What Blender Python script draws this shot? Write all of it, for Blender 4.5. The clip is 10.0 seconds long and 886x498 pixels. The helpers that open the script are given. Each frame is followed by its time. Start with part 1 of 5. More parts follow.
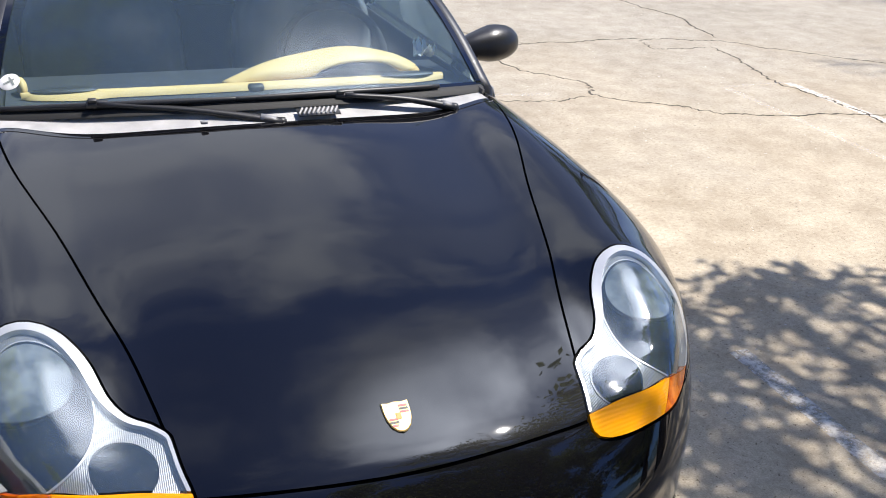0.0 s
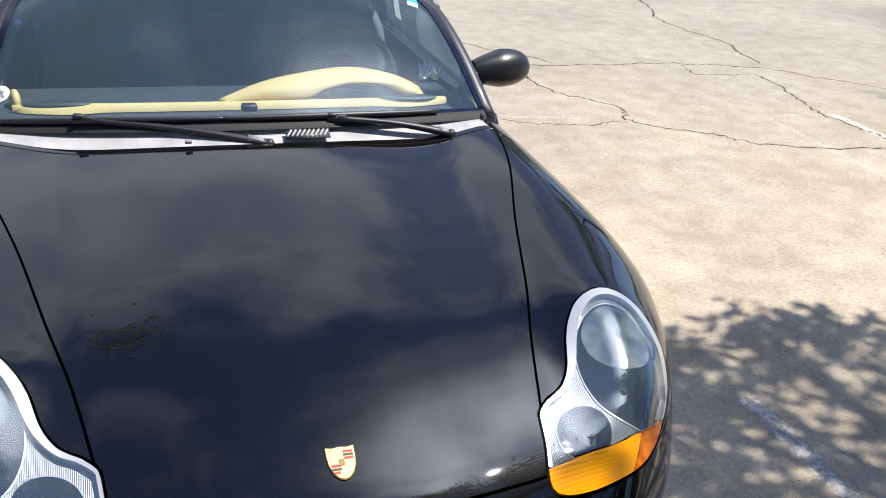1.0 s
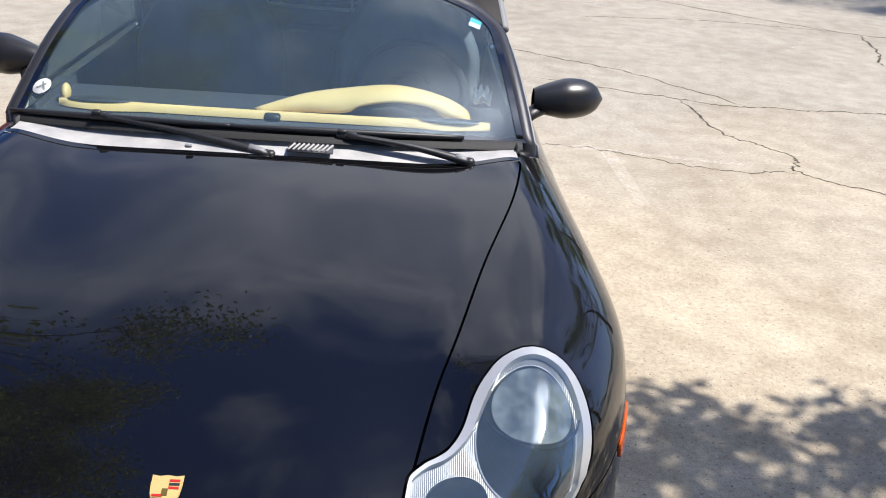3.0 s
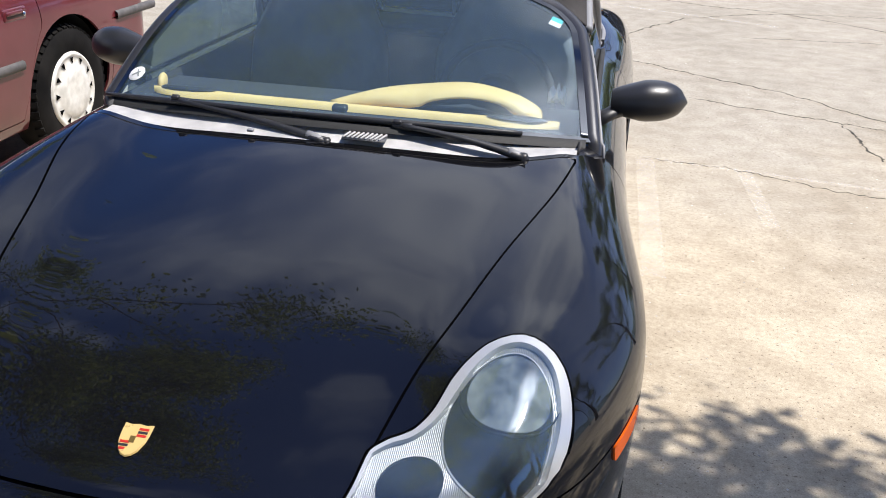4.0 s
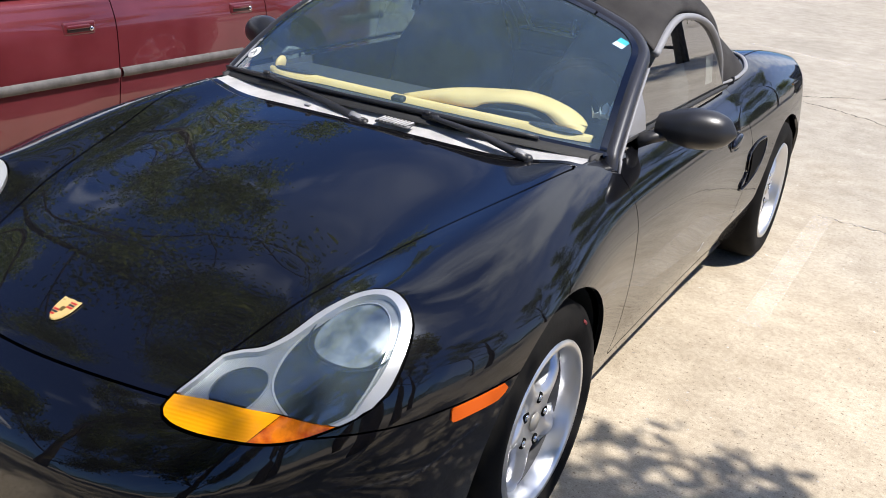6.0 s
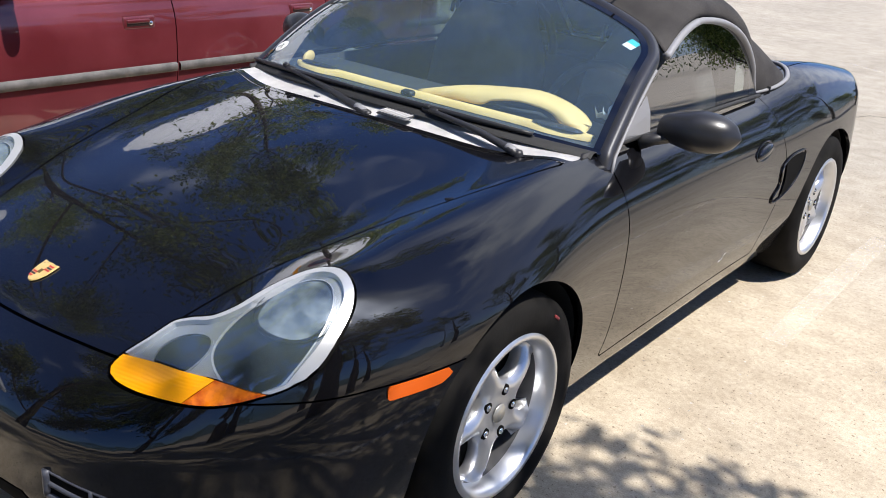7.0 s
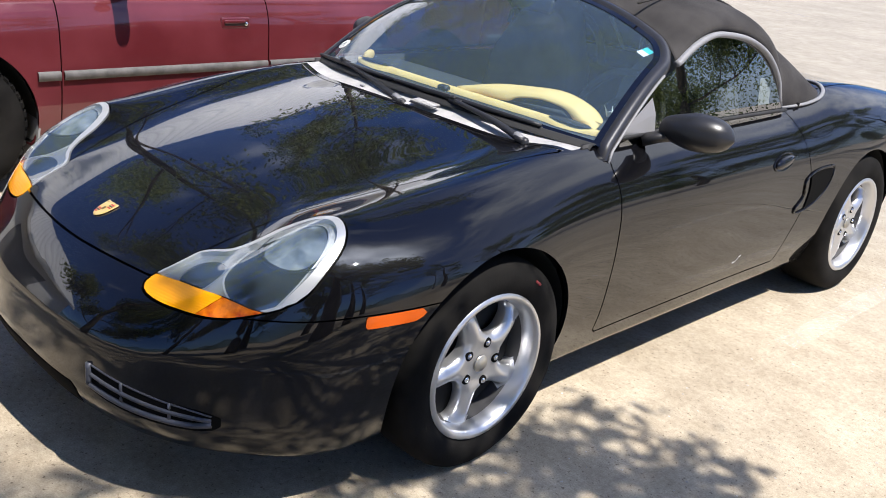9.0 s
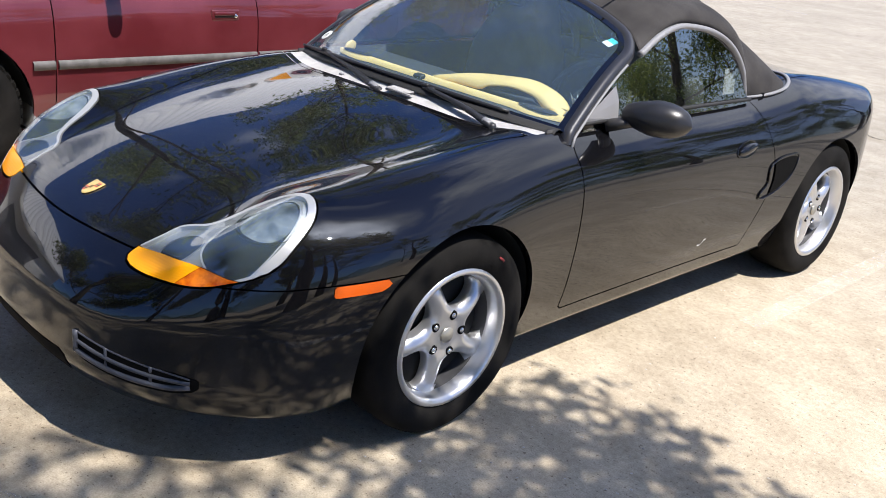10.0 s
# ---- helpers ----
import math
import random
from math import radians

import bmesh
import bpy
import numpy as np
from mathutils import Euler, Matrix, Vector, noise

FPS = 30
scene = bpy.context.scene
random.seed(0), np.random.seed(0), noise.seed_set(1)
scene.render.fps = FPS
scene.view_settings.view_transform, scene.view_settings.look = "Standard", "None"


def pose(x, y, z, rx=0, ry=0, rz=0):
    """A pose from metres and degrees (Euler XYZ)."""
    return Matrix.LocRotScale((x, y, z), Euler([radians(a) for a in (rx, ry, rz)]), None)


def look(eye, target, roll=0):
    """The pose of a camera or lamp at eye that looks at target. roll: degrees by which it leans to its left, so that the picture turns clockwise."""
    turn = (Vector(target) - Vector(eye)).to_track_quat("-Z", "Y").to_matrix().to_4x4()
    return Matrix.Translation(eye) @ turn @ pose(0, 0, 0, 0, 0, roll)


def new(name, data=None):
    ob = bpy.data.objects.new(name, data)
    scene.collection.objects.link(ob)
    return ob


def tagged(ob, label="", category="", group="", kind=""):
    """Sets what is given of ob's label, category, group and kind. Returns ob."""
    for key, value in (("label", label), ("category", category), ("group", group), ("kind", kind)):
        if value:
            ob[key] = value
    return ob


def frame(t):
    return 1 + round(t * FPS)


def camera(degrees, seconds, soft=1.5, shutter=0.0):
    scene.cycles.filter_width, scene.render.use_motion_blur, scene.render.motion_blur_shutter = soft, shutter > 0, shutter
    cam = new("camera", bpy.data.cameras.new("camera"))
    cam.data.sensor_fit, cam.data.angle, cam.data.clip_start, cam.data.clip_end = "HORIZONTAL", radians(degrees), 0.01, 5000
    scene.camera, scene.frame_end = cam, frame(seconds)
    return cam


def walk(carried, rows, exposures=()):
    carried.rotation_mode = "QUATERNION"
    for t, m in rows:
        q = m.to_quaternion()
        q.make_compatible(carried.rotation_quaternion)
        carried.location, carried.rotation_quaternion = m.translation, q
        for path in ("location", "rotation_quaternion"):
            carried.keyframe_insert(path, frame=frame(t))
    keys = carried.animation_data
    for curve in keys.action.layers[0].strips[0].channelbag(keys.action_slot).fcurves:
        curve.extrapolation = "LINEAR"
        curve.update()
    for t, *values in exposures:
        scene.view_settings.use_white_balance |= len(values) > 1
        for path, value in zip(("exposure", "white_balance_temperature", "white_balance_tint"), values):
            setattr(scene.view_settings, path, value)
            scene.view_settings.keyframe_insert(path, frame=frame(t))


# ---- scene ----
cam = camera(50.9, 10.0, 0.95)
PATH = [
    (0, (-0.476, -1.995, 1.632), (0.22, -0.334, 0.763), 3.4),
    (0.5, (-0.41, -1.998, 1.643), (0.274, -0.329, 0.779), 4.1),
    (1, (-0.286, -1.961, 1.648), (0.31, -0.251, 0.799), 4.3),
    (1.5, (-0.153, -1.921, 1.645), (0.33, -0.176, 0.796), 4.5),
    (2, (0.006, -1.905, 1.65), (0.378, -0.135, 0.795), 5.2),
    (3.5, (0.524, -1.908, 1.606), (0.446, -0.083, 0.792), 3.4),
    (4, (0.708, -1.896, 1.567), (0.413, -0.087, 0.768), 2.7),
    (4.5, (0.915, -1.913, 1.559), (0.413, -0.138, 0.786), 2.8),
    (5, (1.097, -1.901, 1.547), (0.448, -0.164, 0.798), 4.0),
    (5.5, (1.335, -1.88, 1.55), (0.552, -0.204, 0.79), 4.6),
    (7, (1.823, -1.701, 1.526), (0.736, -0.197, 0.779), 5.3),
    (7.5, (1.962, -1.64, 1.503), (0.803, -0.204, 0.73), 5.4),
    (8, (2.093, -1.621, 1.519), (0.88, -0.237, 0.737), 6.1),
    (8.5, (2.195, -1.694, 1.528), (0.954, -0.317, 0.777), 6.7),
    (9, (2.296, -1.772, 1.532), (1.012, -0.419, 0.811), 6.5),
    (9.5, (2.391, -1.809, 1.538), (1.094, -0.468, 0.816), 6.6),
    (10, (2.477, -1.819, 1.546), (1.195, -0.468, 0.818), 6.7),
]
walk(cam, [(t, look(eye, target, roll)) for t, eye, target, roll in PATH],
     [(0, 0.46), (2, 0.40), (4.5, 0.48), (7, 0.50), (8.5, 0.55), (10, 0.58)])

import collections

# ---- light: high sun from the car's left, blue sky with broken cloud ----
SUN = Vector((0.50, 0.03, 1.0)).normalized()


def sky_world():
    w = bpy.data.worlds.new("sky")
    scene.world = w
    w.use_nodes = True
    n, l = w.node_tree.nodes, w.node_tree.links
    bg = n["Background"]
    sky = n.new("ShaderNodeTexSky")
    sky.sky_type, sky.sun_disc = "NISHITA", False
    sky.sun_elevation = math.asin(SUN.z)
    sky.sun_rotation = math.atan2(SUN.x, SUN.y)
    sky.air_density, sky.dust_density, sky.ozone_density = 1.0, 0.6, 2.0
    co = n.new("ShaderNodeTexCoord")
    sep = n.new("ShaderNodeSeparateXYZ")
    l.new(co.outputs["Generated"], sep.inputs[0])
    # flat cloud deck: direction divided by its height
    up = n.new("ShaderNodeMath")
    up.operation, up.inputs[1].default_value = "MAXIMUM", 0.08
    l.new(sep.outputs["Z"], up.inputs[0])
    div = n.new("ShaderNodeVectorMath")
    div.operation = "DIVIDE"
    com = n.new("ShaderNodeCombineXYZ")
    for k in range(3):
        l.new(up.outputs[0], com.inputs[k])
    l.new(co.outputs["Generated"], div.inputs[0])
    l.new(com.outputs[0], div.inputs[1])
    # ragged edges: the deck is displaced by its own noise
    ruffle = n.new("ShaderNodeTexNoise")
    ruffle.inputs["Scale"].default_value, ruffle.inputs["Detail"].default_value = 2.6, 6.0
    ruffle.inputs["Roughness"].default_value = 0.58
    l.new(div.outputs[0], ruffle.inputs["Vector"])
    shift = n.new("ShaderNodeVectorMath")
    shift.operation, shift.inputs[1].default_value = "SUBTRACT", (0.5, 0.5, 0.5)
    l.new(ruffle.outputs["Color"], shift.inputs[0])
    push = n.new("ShaderNodeVectorMath")
    push.operation = "MULTIPLY_ADD"
    push.inputs[1].default_value = (0.85, 0.85, 0.0)
    l.new(shift.outputs[0], push.inputs[0])
    l.new(div.outputs[0], push.inputs[2])
    deck = n.new("ShaderNodeSeparateXYZ")
    l.new(push.outputs[0], deck.inputs[0])

    def ramped(socket, lo, hi, to0=0.0, to1=1.0):
        r = n.new("ShaderNodeMapRange")
        r.interpolation_type = "SMOOTHSTEP"
        r.inputs["From Min"].default_value, r.inputs["From Max"].default_value = lo, hi
        r.inputs["To Min"].default_value, r.inputs["To Max"].default_value = to0, to1
        l.new(socket, r.inputs["Value"])
        return r.outputs[0]

    def both(op, p, q):
        m = n.new("ShaderNodeMath")
        m.operation = op
        l.new(p, m.inputs[0])
        if hasattr(q, "links"):
            l.new(q, m.inputs[1])
        else:
            m.inputs[1].default_value = q
        return m.outputs[0]

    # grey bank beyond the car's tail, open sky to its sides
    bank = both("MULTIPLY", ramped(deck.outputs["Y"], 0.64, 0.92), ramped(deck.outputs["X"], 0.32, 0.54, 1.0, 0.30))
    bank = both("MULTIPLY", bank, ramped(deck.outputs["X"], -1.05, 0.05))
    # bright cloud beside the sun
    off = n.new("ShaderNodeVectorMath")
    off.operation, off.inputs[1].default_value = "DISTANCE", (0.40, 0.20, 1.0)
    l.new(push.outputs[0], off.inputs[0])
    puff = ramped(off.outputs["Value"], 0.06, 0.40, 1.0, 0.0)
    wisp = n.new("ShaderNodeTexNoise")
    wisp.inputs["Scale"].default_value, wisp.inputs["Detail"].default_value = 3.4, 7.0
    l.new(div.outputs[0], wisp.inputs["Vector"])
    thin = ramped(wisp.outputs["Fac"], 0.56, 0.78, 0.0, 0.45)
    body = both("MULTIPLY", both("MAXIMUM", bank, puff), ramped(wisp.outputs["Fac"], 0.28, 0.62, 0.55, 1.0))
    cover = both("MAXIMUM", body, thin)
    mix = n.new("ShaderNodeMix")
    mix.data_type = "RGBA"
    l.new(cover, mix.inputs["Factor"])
    # cloud and haze brighten round the sun
    dot = n.new("ShaderNodeVectorMath")
    dot.operation = "DOT_PRODUCT"
    dot.inputs[1].default_value = SUN
    l.new(co.outputs["Generated"], dot.inputs[0])
    glow = ramped(dot.outputs["Value"], 0.94, 1.0, 1.0, 5.5)
    lit = n.new("ShaderNodeVectorMath")
    lit.operation = "SCALE"
    lit.inputs[0].default_value = (6.5, 7.0, 8.2)
    l.new(glow, lit.inputs["Scale"])
    l.new(lit.outputs[0], mix.inputs["B"])
    deep = n.new("ShaderNodeMix")
    deep.data_type, deep.blend_type = "RGBA", "MULTIPLY"
    deep.inputs["Factor"].default_value, deep.inputs["B"].default_value = 1.0, (0.33, 0.50, 0.88, 1)
    l.new(sky.outputs[0], deep.inputs["A"])
    l.new(deep.outputs["Result"], mix.inputs["A"])
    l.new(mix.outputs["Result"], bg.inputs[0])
    bg.inputs[1].default_value = 0.132


sky_world()
sun = new("sun", bpy.data.lights.new("sun", "SUN"))
sun.data.energy, sun.data.angle, sun.data.color = 5.0, radians(0.55), (1.0, 0.945, 0.885)
sun.matrix_world = look(SUN * 60, (0, 0, 0))


# ---- materials ----
def shader(name, colour, rough=0.5, metal=0.0, coat=0.0, spec=0.5, ior=1.5):
    m = bpy.data.materials.new(name)
    m.use_nodes = True
    b = m.node_tree.nodes["Principled BSDF"]
    b.inputs["Base Color"].default_value = (*colour, 1)
    b.inputs["Roughness"].default_value, b.inputs["Metallic"].default_value = rough, metal
    b.inputs["Coat IOR"].default_value = ior
    b.inputs["Coat Weight"].default_value, b.inputs["Coat Roughness"].default_value = coat, 0.02
    b.inputs["Specular IOR Level"].default_value = spec
    return m


def vary(m, c0, c1, scale, detail=4.0, lo=0.35, hi=0.65, space="Object", factor=1.0):
    """Mottles the base colour between two colours."""
    n, l = m.node_tree.nodes, m.node_tree.links
    b = n["Principled BSDF"]
    co = n.new("ShaderNodeTexCoord")
    t = n.new("ShaderNodeTexNoise")
    t.inputs["Scale"].default_value, t.inputs["Detail"].default_value = scale, detail
    l.new(co.outputs[space], t.inputs["Vector"])
    r = n.new("ShaderNodeValToRGB")
    r.color_ramp.elements[0].position, r.color_ramp.elements[1].position = lo, hi
    r.color_ramp.elements[0].color, r.color_ramp.elements[1].color = (*c0, 1), (*c1, 1)
    l.new(t.outputs["Fac"], r.inputs[0])
    l.new(r.outputs[0], b.inputs["Base Color"])
    return m


def bumpy(m, scale, strength, detail=3.0, distance=0.002, space="Object"):
    n, l = m.node_tree.nodes, m.node_tree.links
    b = n["Principled BSDF"]
    co = n.new("ShaderNodeTexCoord")
    t = n.new("ShaderNodeTexNoise")
    t.inputs["Scale"].default_value, t.inputs["Detail"].default_value = scale, detail
    l.new(co.outputs[space], t.inputs["Vector"])
    k = n.new("ShaderNodeBump")
    k.inputs["Strength"].default_value, k.inputs["Distance"].default_value = strength, distance
    l.new(t.outputs["Fac"], k.inputs["Height"])
    l.new(k.outputs[0], b.inputs["Normal"])
    return m


def rough_spots(m, scale, lo, hi):
    n, l = m.node_tree.nodes, m.node_tree.links
    co = n.new("ShaderNodeTexCoord")
    t = n.new("ShaderNodeTexNoise")
    t.inputs["Scale"].default_value, t.inputs["Detail"].default_value = scale, 5.0
    l.new(co.outputs["Object"], t.inputs["Vector"])
    r = n.new("ShaderNodeMapRange")
    r.inputs["To Min"].default_value, r.inputs["To Max"].default_value = lo, hi
    l.new(t.outputs["Fac"], r.inputs["Value"])
    l.new(r.outputs[0], n["Principled BSDF"].inputs["Roughness"])
    return m


def glass(name, tint, rough=0.0, gloss=0.12, haze=0.0):
    """A thin clear pane: mostly lets light straight through, with a Fresnel gloss."""
    m = bpy.data.materials.new(name)
    m.use_nodes = True
    n, l = m.node_tree.nodes, m.node_tree.links
    out = n["Material Output"]
    tr = n.new("ShaderNodeBsdfTransparent")
    tr.inputs[0].default_value = (*tint, 1)
    gl = n.new("ShaderNodeBsdfGlossy")
    gl.inputs["Roughness"].default_value = rough
    fr = n.new("ShaderNodeLayerWeight")
    fr.inputs[0].default_value = 0.5
    po = n.new("ShaderNodeMath")
    po.operation, po.inputs[1].default_value = "POWER", 4.0
    l.new(fr.outputs["Facing"], po.inputs[0])
    mul = n.new("ShaderNodeMath")
    mul.operation, mul.inputs[1].default_value = "MULTIPLY_ADD", 0.9
    mul.inputs[2].default_value = 0.04 + gloss * 0.2
    l.new(po.outputs[0], mul.inputs[0])
    # haze: a pale blue diffuse share painted in as skylight sheen on the pane
    if haze:
        df = n.new("ShaderNodeBsdfDiffuse")
        df.inputs[0].default_value = (0.48, 0.70, 0.88, 1)
        hz = n.new("ShaderNodeMixShader")
        hz.inputs[0].default_value = haze
        l.new(tr.outputs[0], hz.inputs[1])
        l.new(df.outputs[0], hz.inputs[2])
        tr = hz
    mx = n.new("ShaderNodeMixShader")
    l.new(mul.outputs[0], mx.inputs[0])
    l.new(tr.outputs[0], mx.inputs[1])
    l.new(gl.outputs[0], mx.inputs[2])
    l.new(mx.outputs[0], out.inputs[0])
    return m


PAINT = rough_spots(shader("black_paint", (0.0035, 0.0035, 0.0045), 0.4, 0.0, 1.0, 0.015, 1.53), 9.0, 0.30, 0.45)
GAP = shader("gap_black", (0.004, 0.004, 0.004), 0.9, spec=0.1)
LINER = bumpy(shader("wheel_liner", (0.012, 0.012, 0.012), 0.85), 60, 0.4)
PLASTIC = bumpy(shader("black_plastic", (0.018, 0.018, 0.02), 0.45), 260, 0.25, distance=0.001)
MIRROR_PAINT = bumpy(shader("mirror_shell", (0.020, 0.020, 0.022), 0.33), 320, 0.2, distance=0.001)
GREY_TRIM = bumpy(shader("grey_trim", (0.23, 0.23, 0.24), 0.5), 200, 0.2, distance=0.001)
SILVER = rough_spots(shader("silver_alloy", (0.62, 0.63, 0.65), 0.3, 0.85), 30, 0.24, 0.4)
DARK_ALLOY = rough_spots(shader("dark_alloy", (0.10, 0.10, 0.105), 0.5, 0.6), 20, 0.4, 0.6)
CHROME = shader("chrome", (0.8, 0.8, 0.82), 0.12, 1.0)
RUBBER = bumpy(vary(shader("tyre_rubber", (0.02, 0.02, 0.02), 0.85, spec=0.08), (0.006, 0.006, 0.006), (0.016, 0.015, 0.014), 7), 90, 0.3)
CANVAS = bumpy(vary(shader("black_canvas", (0.03, 0.03, 0.03), 0.95, spec=0.2), (0.034, 0.032, 0.032), (0.060, 0.056, 0.054), 6), 420, 0.5, distance=0.002)
ORANGE = shader("amber_lens", (1.0, 0.39, 0.003), 0.2, 0.0, 0.5, 0.3)
REDLENS = shader("marker_lens", (0.62, 0.10, 0.006), 0.2, 0.0, 0.3, 0.3)
LAMP_SILVER = shader("lamp_surround", (0.56, 0.57, 0.58), 0.30, 0.55)
LAMP_BOWL = vary(shader("lamp_bowl", (0.22, 0.25, 0.27), 0.22, 0.4), (0.19, 0.22, 0.245), (0.32, 0.355, 0.38), 16)
LENS = glass("lamp_lens", (0.86, 0.90, 0.92), 0.03, 0.50, 0.065)
SCREEN = glass("windscreen_glass", (0.66, 0.85, 0.92), 0.0, 0.12, 0.060)
SIDE_GLASS = glass("side_glass", (0.28, 0.32, 0.31), 0.0, 1.4)
SEAT = bumpy(vary(shader("seat_leather", (0.17, 0.175, 0.19), 0.6), (0.15, 0.155, 0.17), (0.20, 0.205, 0.22), 8), 140, 0.35)
LEATHER = bumpy(shader("dark_leather", (0.045, 0.047, 0.055), 0.6), 140, 0.35)
TAN = bumpy(vary(shader("tan_leather", (0.80, 0.54, 0.21), 0.6), (0.77, 0.51, 0.19), (0.84, 0.58, 0.24), 9), 300, 0.3, distance=0.001)
MAROON = rough_spots(vary(shader("maroon_paint", (0.12, 0.018, 0.023), 0.4, 0.0, 0.9, 0.12, 1.65), (0.10, 0.014, 0.018), (0.14, 0.025, 0.031), 3.0, 8.0), 6, 0.35, 0.55)
CREAM = vary(shader("wheel_cover", (0.7, 0.68, 0.62), 0.4), (0.6, 0.58, 0.52), (0.78, 0.76, 0.7), 20)


def ground_material():
    m = shader("old_asphalt", (0.3, 0.27, 0.23), 0.9, spec=0.25)
    n, l = m.node_tree.nodes, m.node_tree.links
    b = n["Principled BSDF"]
    co = n.new("ShaderNodeTexCoord")

    def noise_of(scale, detail, lo, hi, c0, c1):
        t = n.new("ShaderNodeTexNoise")
        t.inputs["Scale"].default_value, t.inputs["Detail"].default_value = scale, detail
        l.new(co.outputs["Object"], t.inputs["Vector"])
        r = n.new("ShaderNodeValToRGB")
        r.color_ramp.elements[0].position, r.color_ramp.elements[1].position = lo, hi
        r.color_ramp.elements[0].color, r.color_ramp.elements[1].color = (*c0, 1), (*c1, 1)
        l.new(t.outputs["Fac"], r.inputs[0])
        return r, t

    def times(a, c):
        x = n.new("ShaderNodeMix")
        x.data_type, x.blend_type = "RGBA", "MULTIPLY"
        x.inputs["Factor"].default_value = 1.0
        l.new(a, x.inputs["A"])
        l.new(c, x.inputs["B"])
        return x.outputs["Result"]

    tan_, _ = noise_of(1.3, 9, 0.28, 0.66, (0.385, 0.328, 0.245), (0.515, 0.45, 0.345))
    grey, _ = noise_of(0.9, 9, 0.30, 0.70, (0.326, 0.298, 0.246), (0.41, 0.376, 0.313))
    # tan at low y turns to grey at higher y, the border broken by noise
    sp = n.new("ShaderNodeSeparateXYZ")
    l.new(co.outputs["Object"], sp.inputs[0])
    wob = n.new("ShaderNodeTexNoise")
    wob.inputs["Scale"].default_value, wob.inputs["Detail"].default_value = 0.9, 6
    l.new(co.outputs["Object"], wob.inputs["Vector"])
    add = n.new("ShaderNodeMath")
    add.operation, add.inputs[1].default_value = "MULTIPLY_ADD", 5.0
    l.new(wob.outputs["Fac"], add.inputs[0])
    l.new(sp.outputs["Y"], add.inputs[2])
    mr = n.new("ShaderNodeMapRange")
    mr.interpolation_type = "SMOOTHSTEP"
    mr.inputs["From Min"].default_value, mr.inputs["From Max"].default_value = 3.2, 7.5
    l.new(add.outputs[0], mr.inputs["Value"])
    big = n.new("ShaderNodeMix")
    big.data_type = "RGBA"
    l.new(mr.outputs[0], big.inputs["Factor"])
    l.new(tan_.outputs[0], big.inputs["A"])
    l.new(grey.outputs[0], big.inputs["B"])
    mid, _ = noise_of(6.5, 12, 0.34, 0.66, (0.87, 0.85, 0.83), (1.07, 1.07, 1.07))
    patch, _ = noise_of(48, 9, 0.34, 0.66, (0.87, 0.86, 0.85), (1.08, 1.08, 1.08))
    fine, tf = noise_of(190, 6, 0.32, 0.68, (0.82, 0.81, 0.80), (1.12, 1.12, 1.12))
    pits, _ = noise_of(80, 4, 0.31, 0.385, (0.48, 0.45, 0.42), (1.0, 1.0, 1.0))
    col = times(times(times(times(big.outputs["Result"], mid.outputs[0]), patch.outputs[0]), fine.outputs[0]), pits.outputs[0])
    l.new(col, b.inputs["Base Color"])
    k = n.new("ShaderNodeBump")
    k.inputs["Strength"].default_value, k.inputs["Distance"].default_value = 0.25, 0.0015
    l.new(tf.outputs["Fac"], k.inputs["Height"])
    l.new(k.outputs[0], b.inputs["Normal"])
    return m


ASPHALT = ground_material()


# ---- mesh helpers ----
def part(name, bm, material, parent=None, label="", smooth=True):
    """Links a bmesh as one mesh object under a thing or a part."""
    me = bpy.data.meshes.new(name)
    bmesh.ops.recalc_face_normals(bm, faces=bm.faces)
    bm.to_mesh(me)
    bm.free()
    me.materials.append(material)
    me.polygons.foreach_set("use_smooth", [smooth] * len(me.polygons))
    ob = new(name, me)
    ob.parent = parent
    return tagged(ob, label)


def raw_part(name, verts, faces, material, parent=None, label="", smooth=True, normals=None):
    me = bpy.data.meshes.new(name)
    me.from_pydata([tuple(map(float, v)) for v in verts], [], faces)
    me.materials.append(material)
    me.polygons.foreach_set("use_smooth", [smooth] * len(me.polygons))
    if normals is not None:
        me.normals_split_custom_set_from_vertices([tuple(map(float, q)) for q in normals])
    ob = new(name, me)
    ob.parent = parent
    return tagged(ob, label)


def thing(name, label, category, at=(0, 0, 0), group="", kind=""):
    ob = new(name)
    ob.location = at
    return tagged(ob, label, category, group, kind)


def box(bm, size, m=Matrix(), bevel=0.0, segments=2):
    r = bmesh.ops.create_cube(bm, size=1.0, matrix=m @ Matrix.Diagonal((*size, 1)))
    if bevel:
        es = list({e for v in r["verts"] for e in v.link_edges})
        bmesh.ops.bevel(bm, geom=es, offset=bevel, segments=segments, affect="EDGES", profile=0.5)
    return bm


def boxed(size, m=Matrix(), bevel=0.0, segments=2):
    return box(bmesh.new(), size, m, bevel, segments)


def spline(points, count, closed=False):
    """Catmull-Rom through points (any dimension), as count samples."""
    p = np.array(points, float)
    n = len(p)
    if closed:
        p = np.vstack([p[-1], p, p[0], p[1]])
    else:
        p = np.vstack([2 * p[0] - p[1], p, 2 * p[-1] - p[-2]])
        n -= 1
    u = np.linspace(0, n, count, endpoint=not closed)
    i = np.minimum(u.astype(int), n - 1)
    t = (u - i)[:, None]
    a, b, c, d = p[i], p[i + 1], p[i + 2], p[i + 3]
    return 0.5 * (2 * b + (c - a) * t + (2 * a - 5 * b + 4 * c - d) * t**2 + (3 * b - a - 3 * c + d) * t**3)


def keyed(*pairs):
    """A smooth function of one number through key pairs (position, value)."""
    s = spline(pairs, 40 * len(pairs))
    order = np.argsort(s[:, 0])
    xs, ys = s[order, 0], s[order, 1]
    return lambda v: np.interp(v, xs, ys)


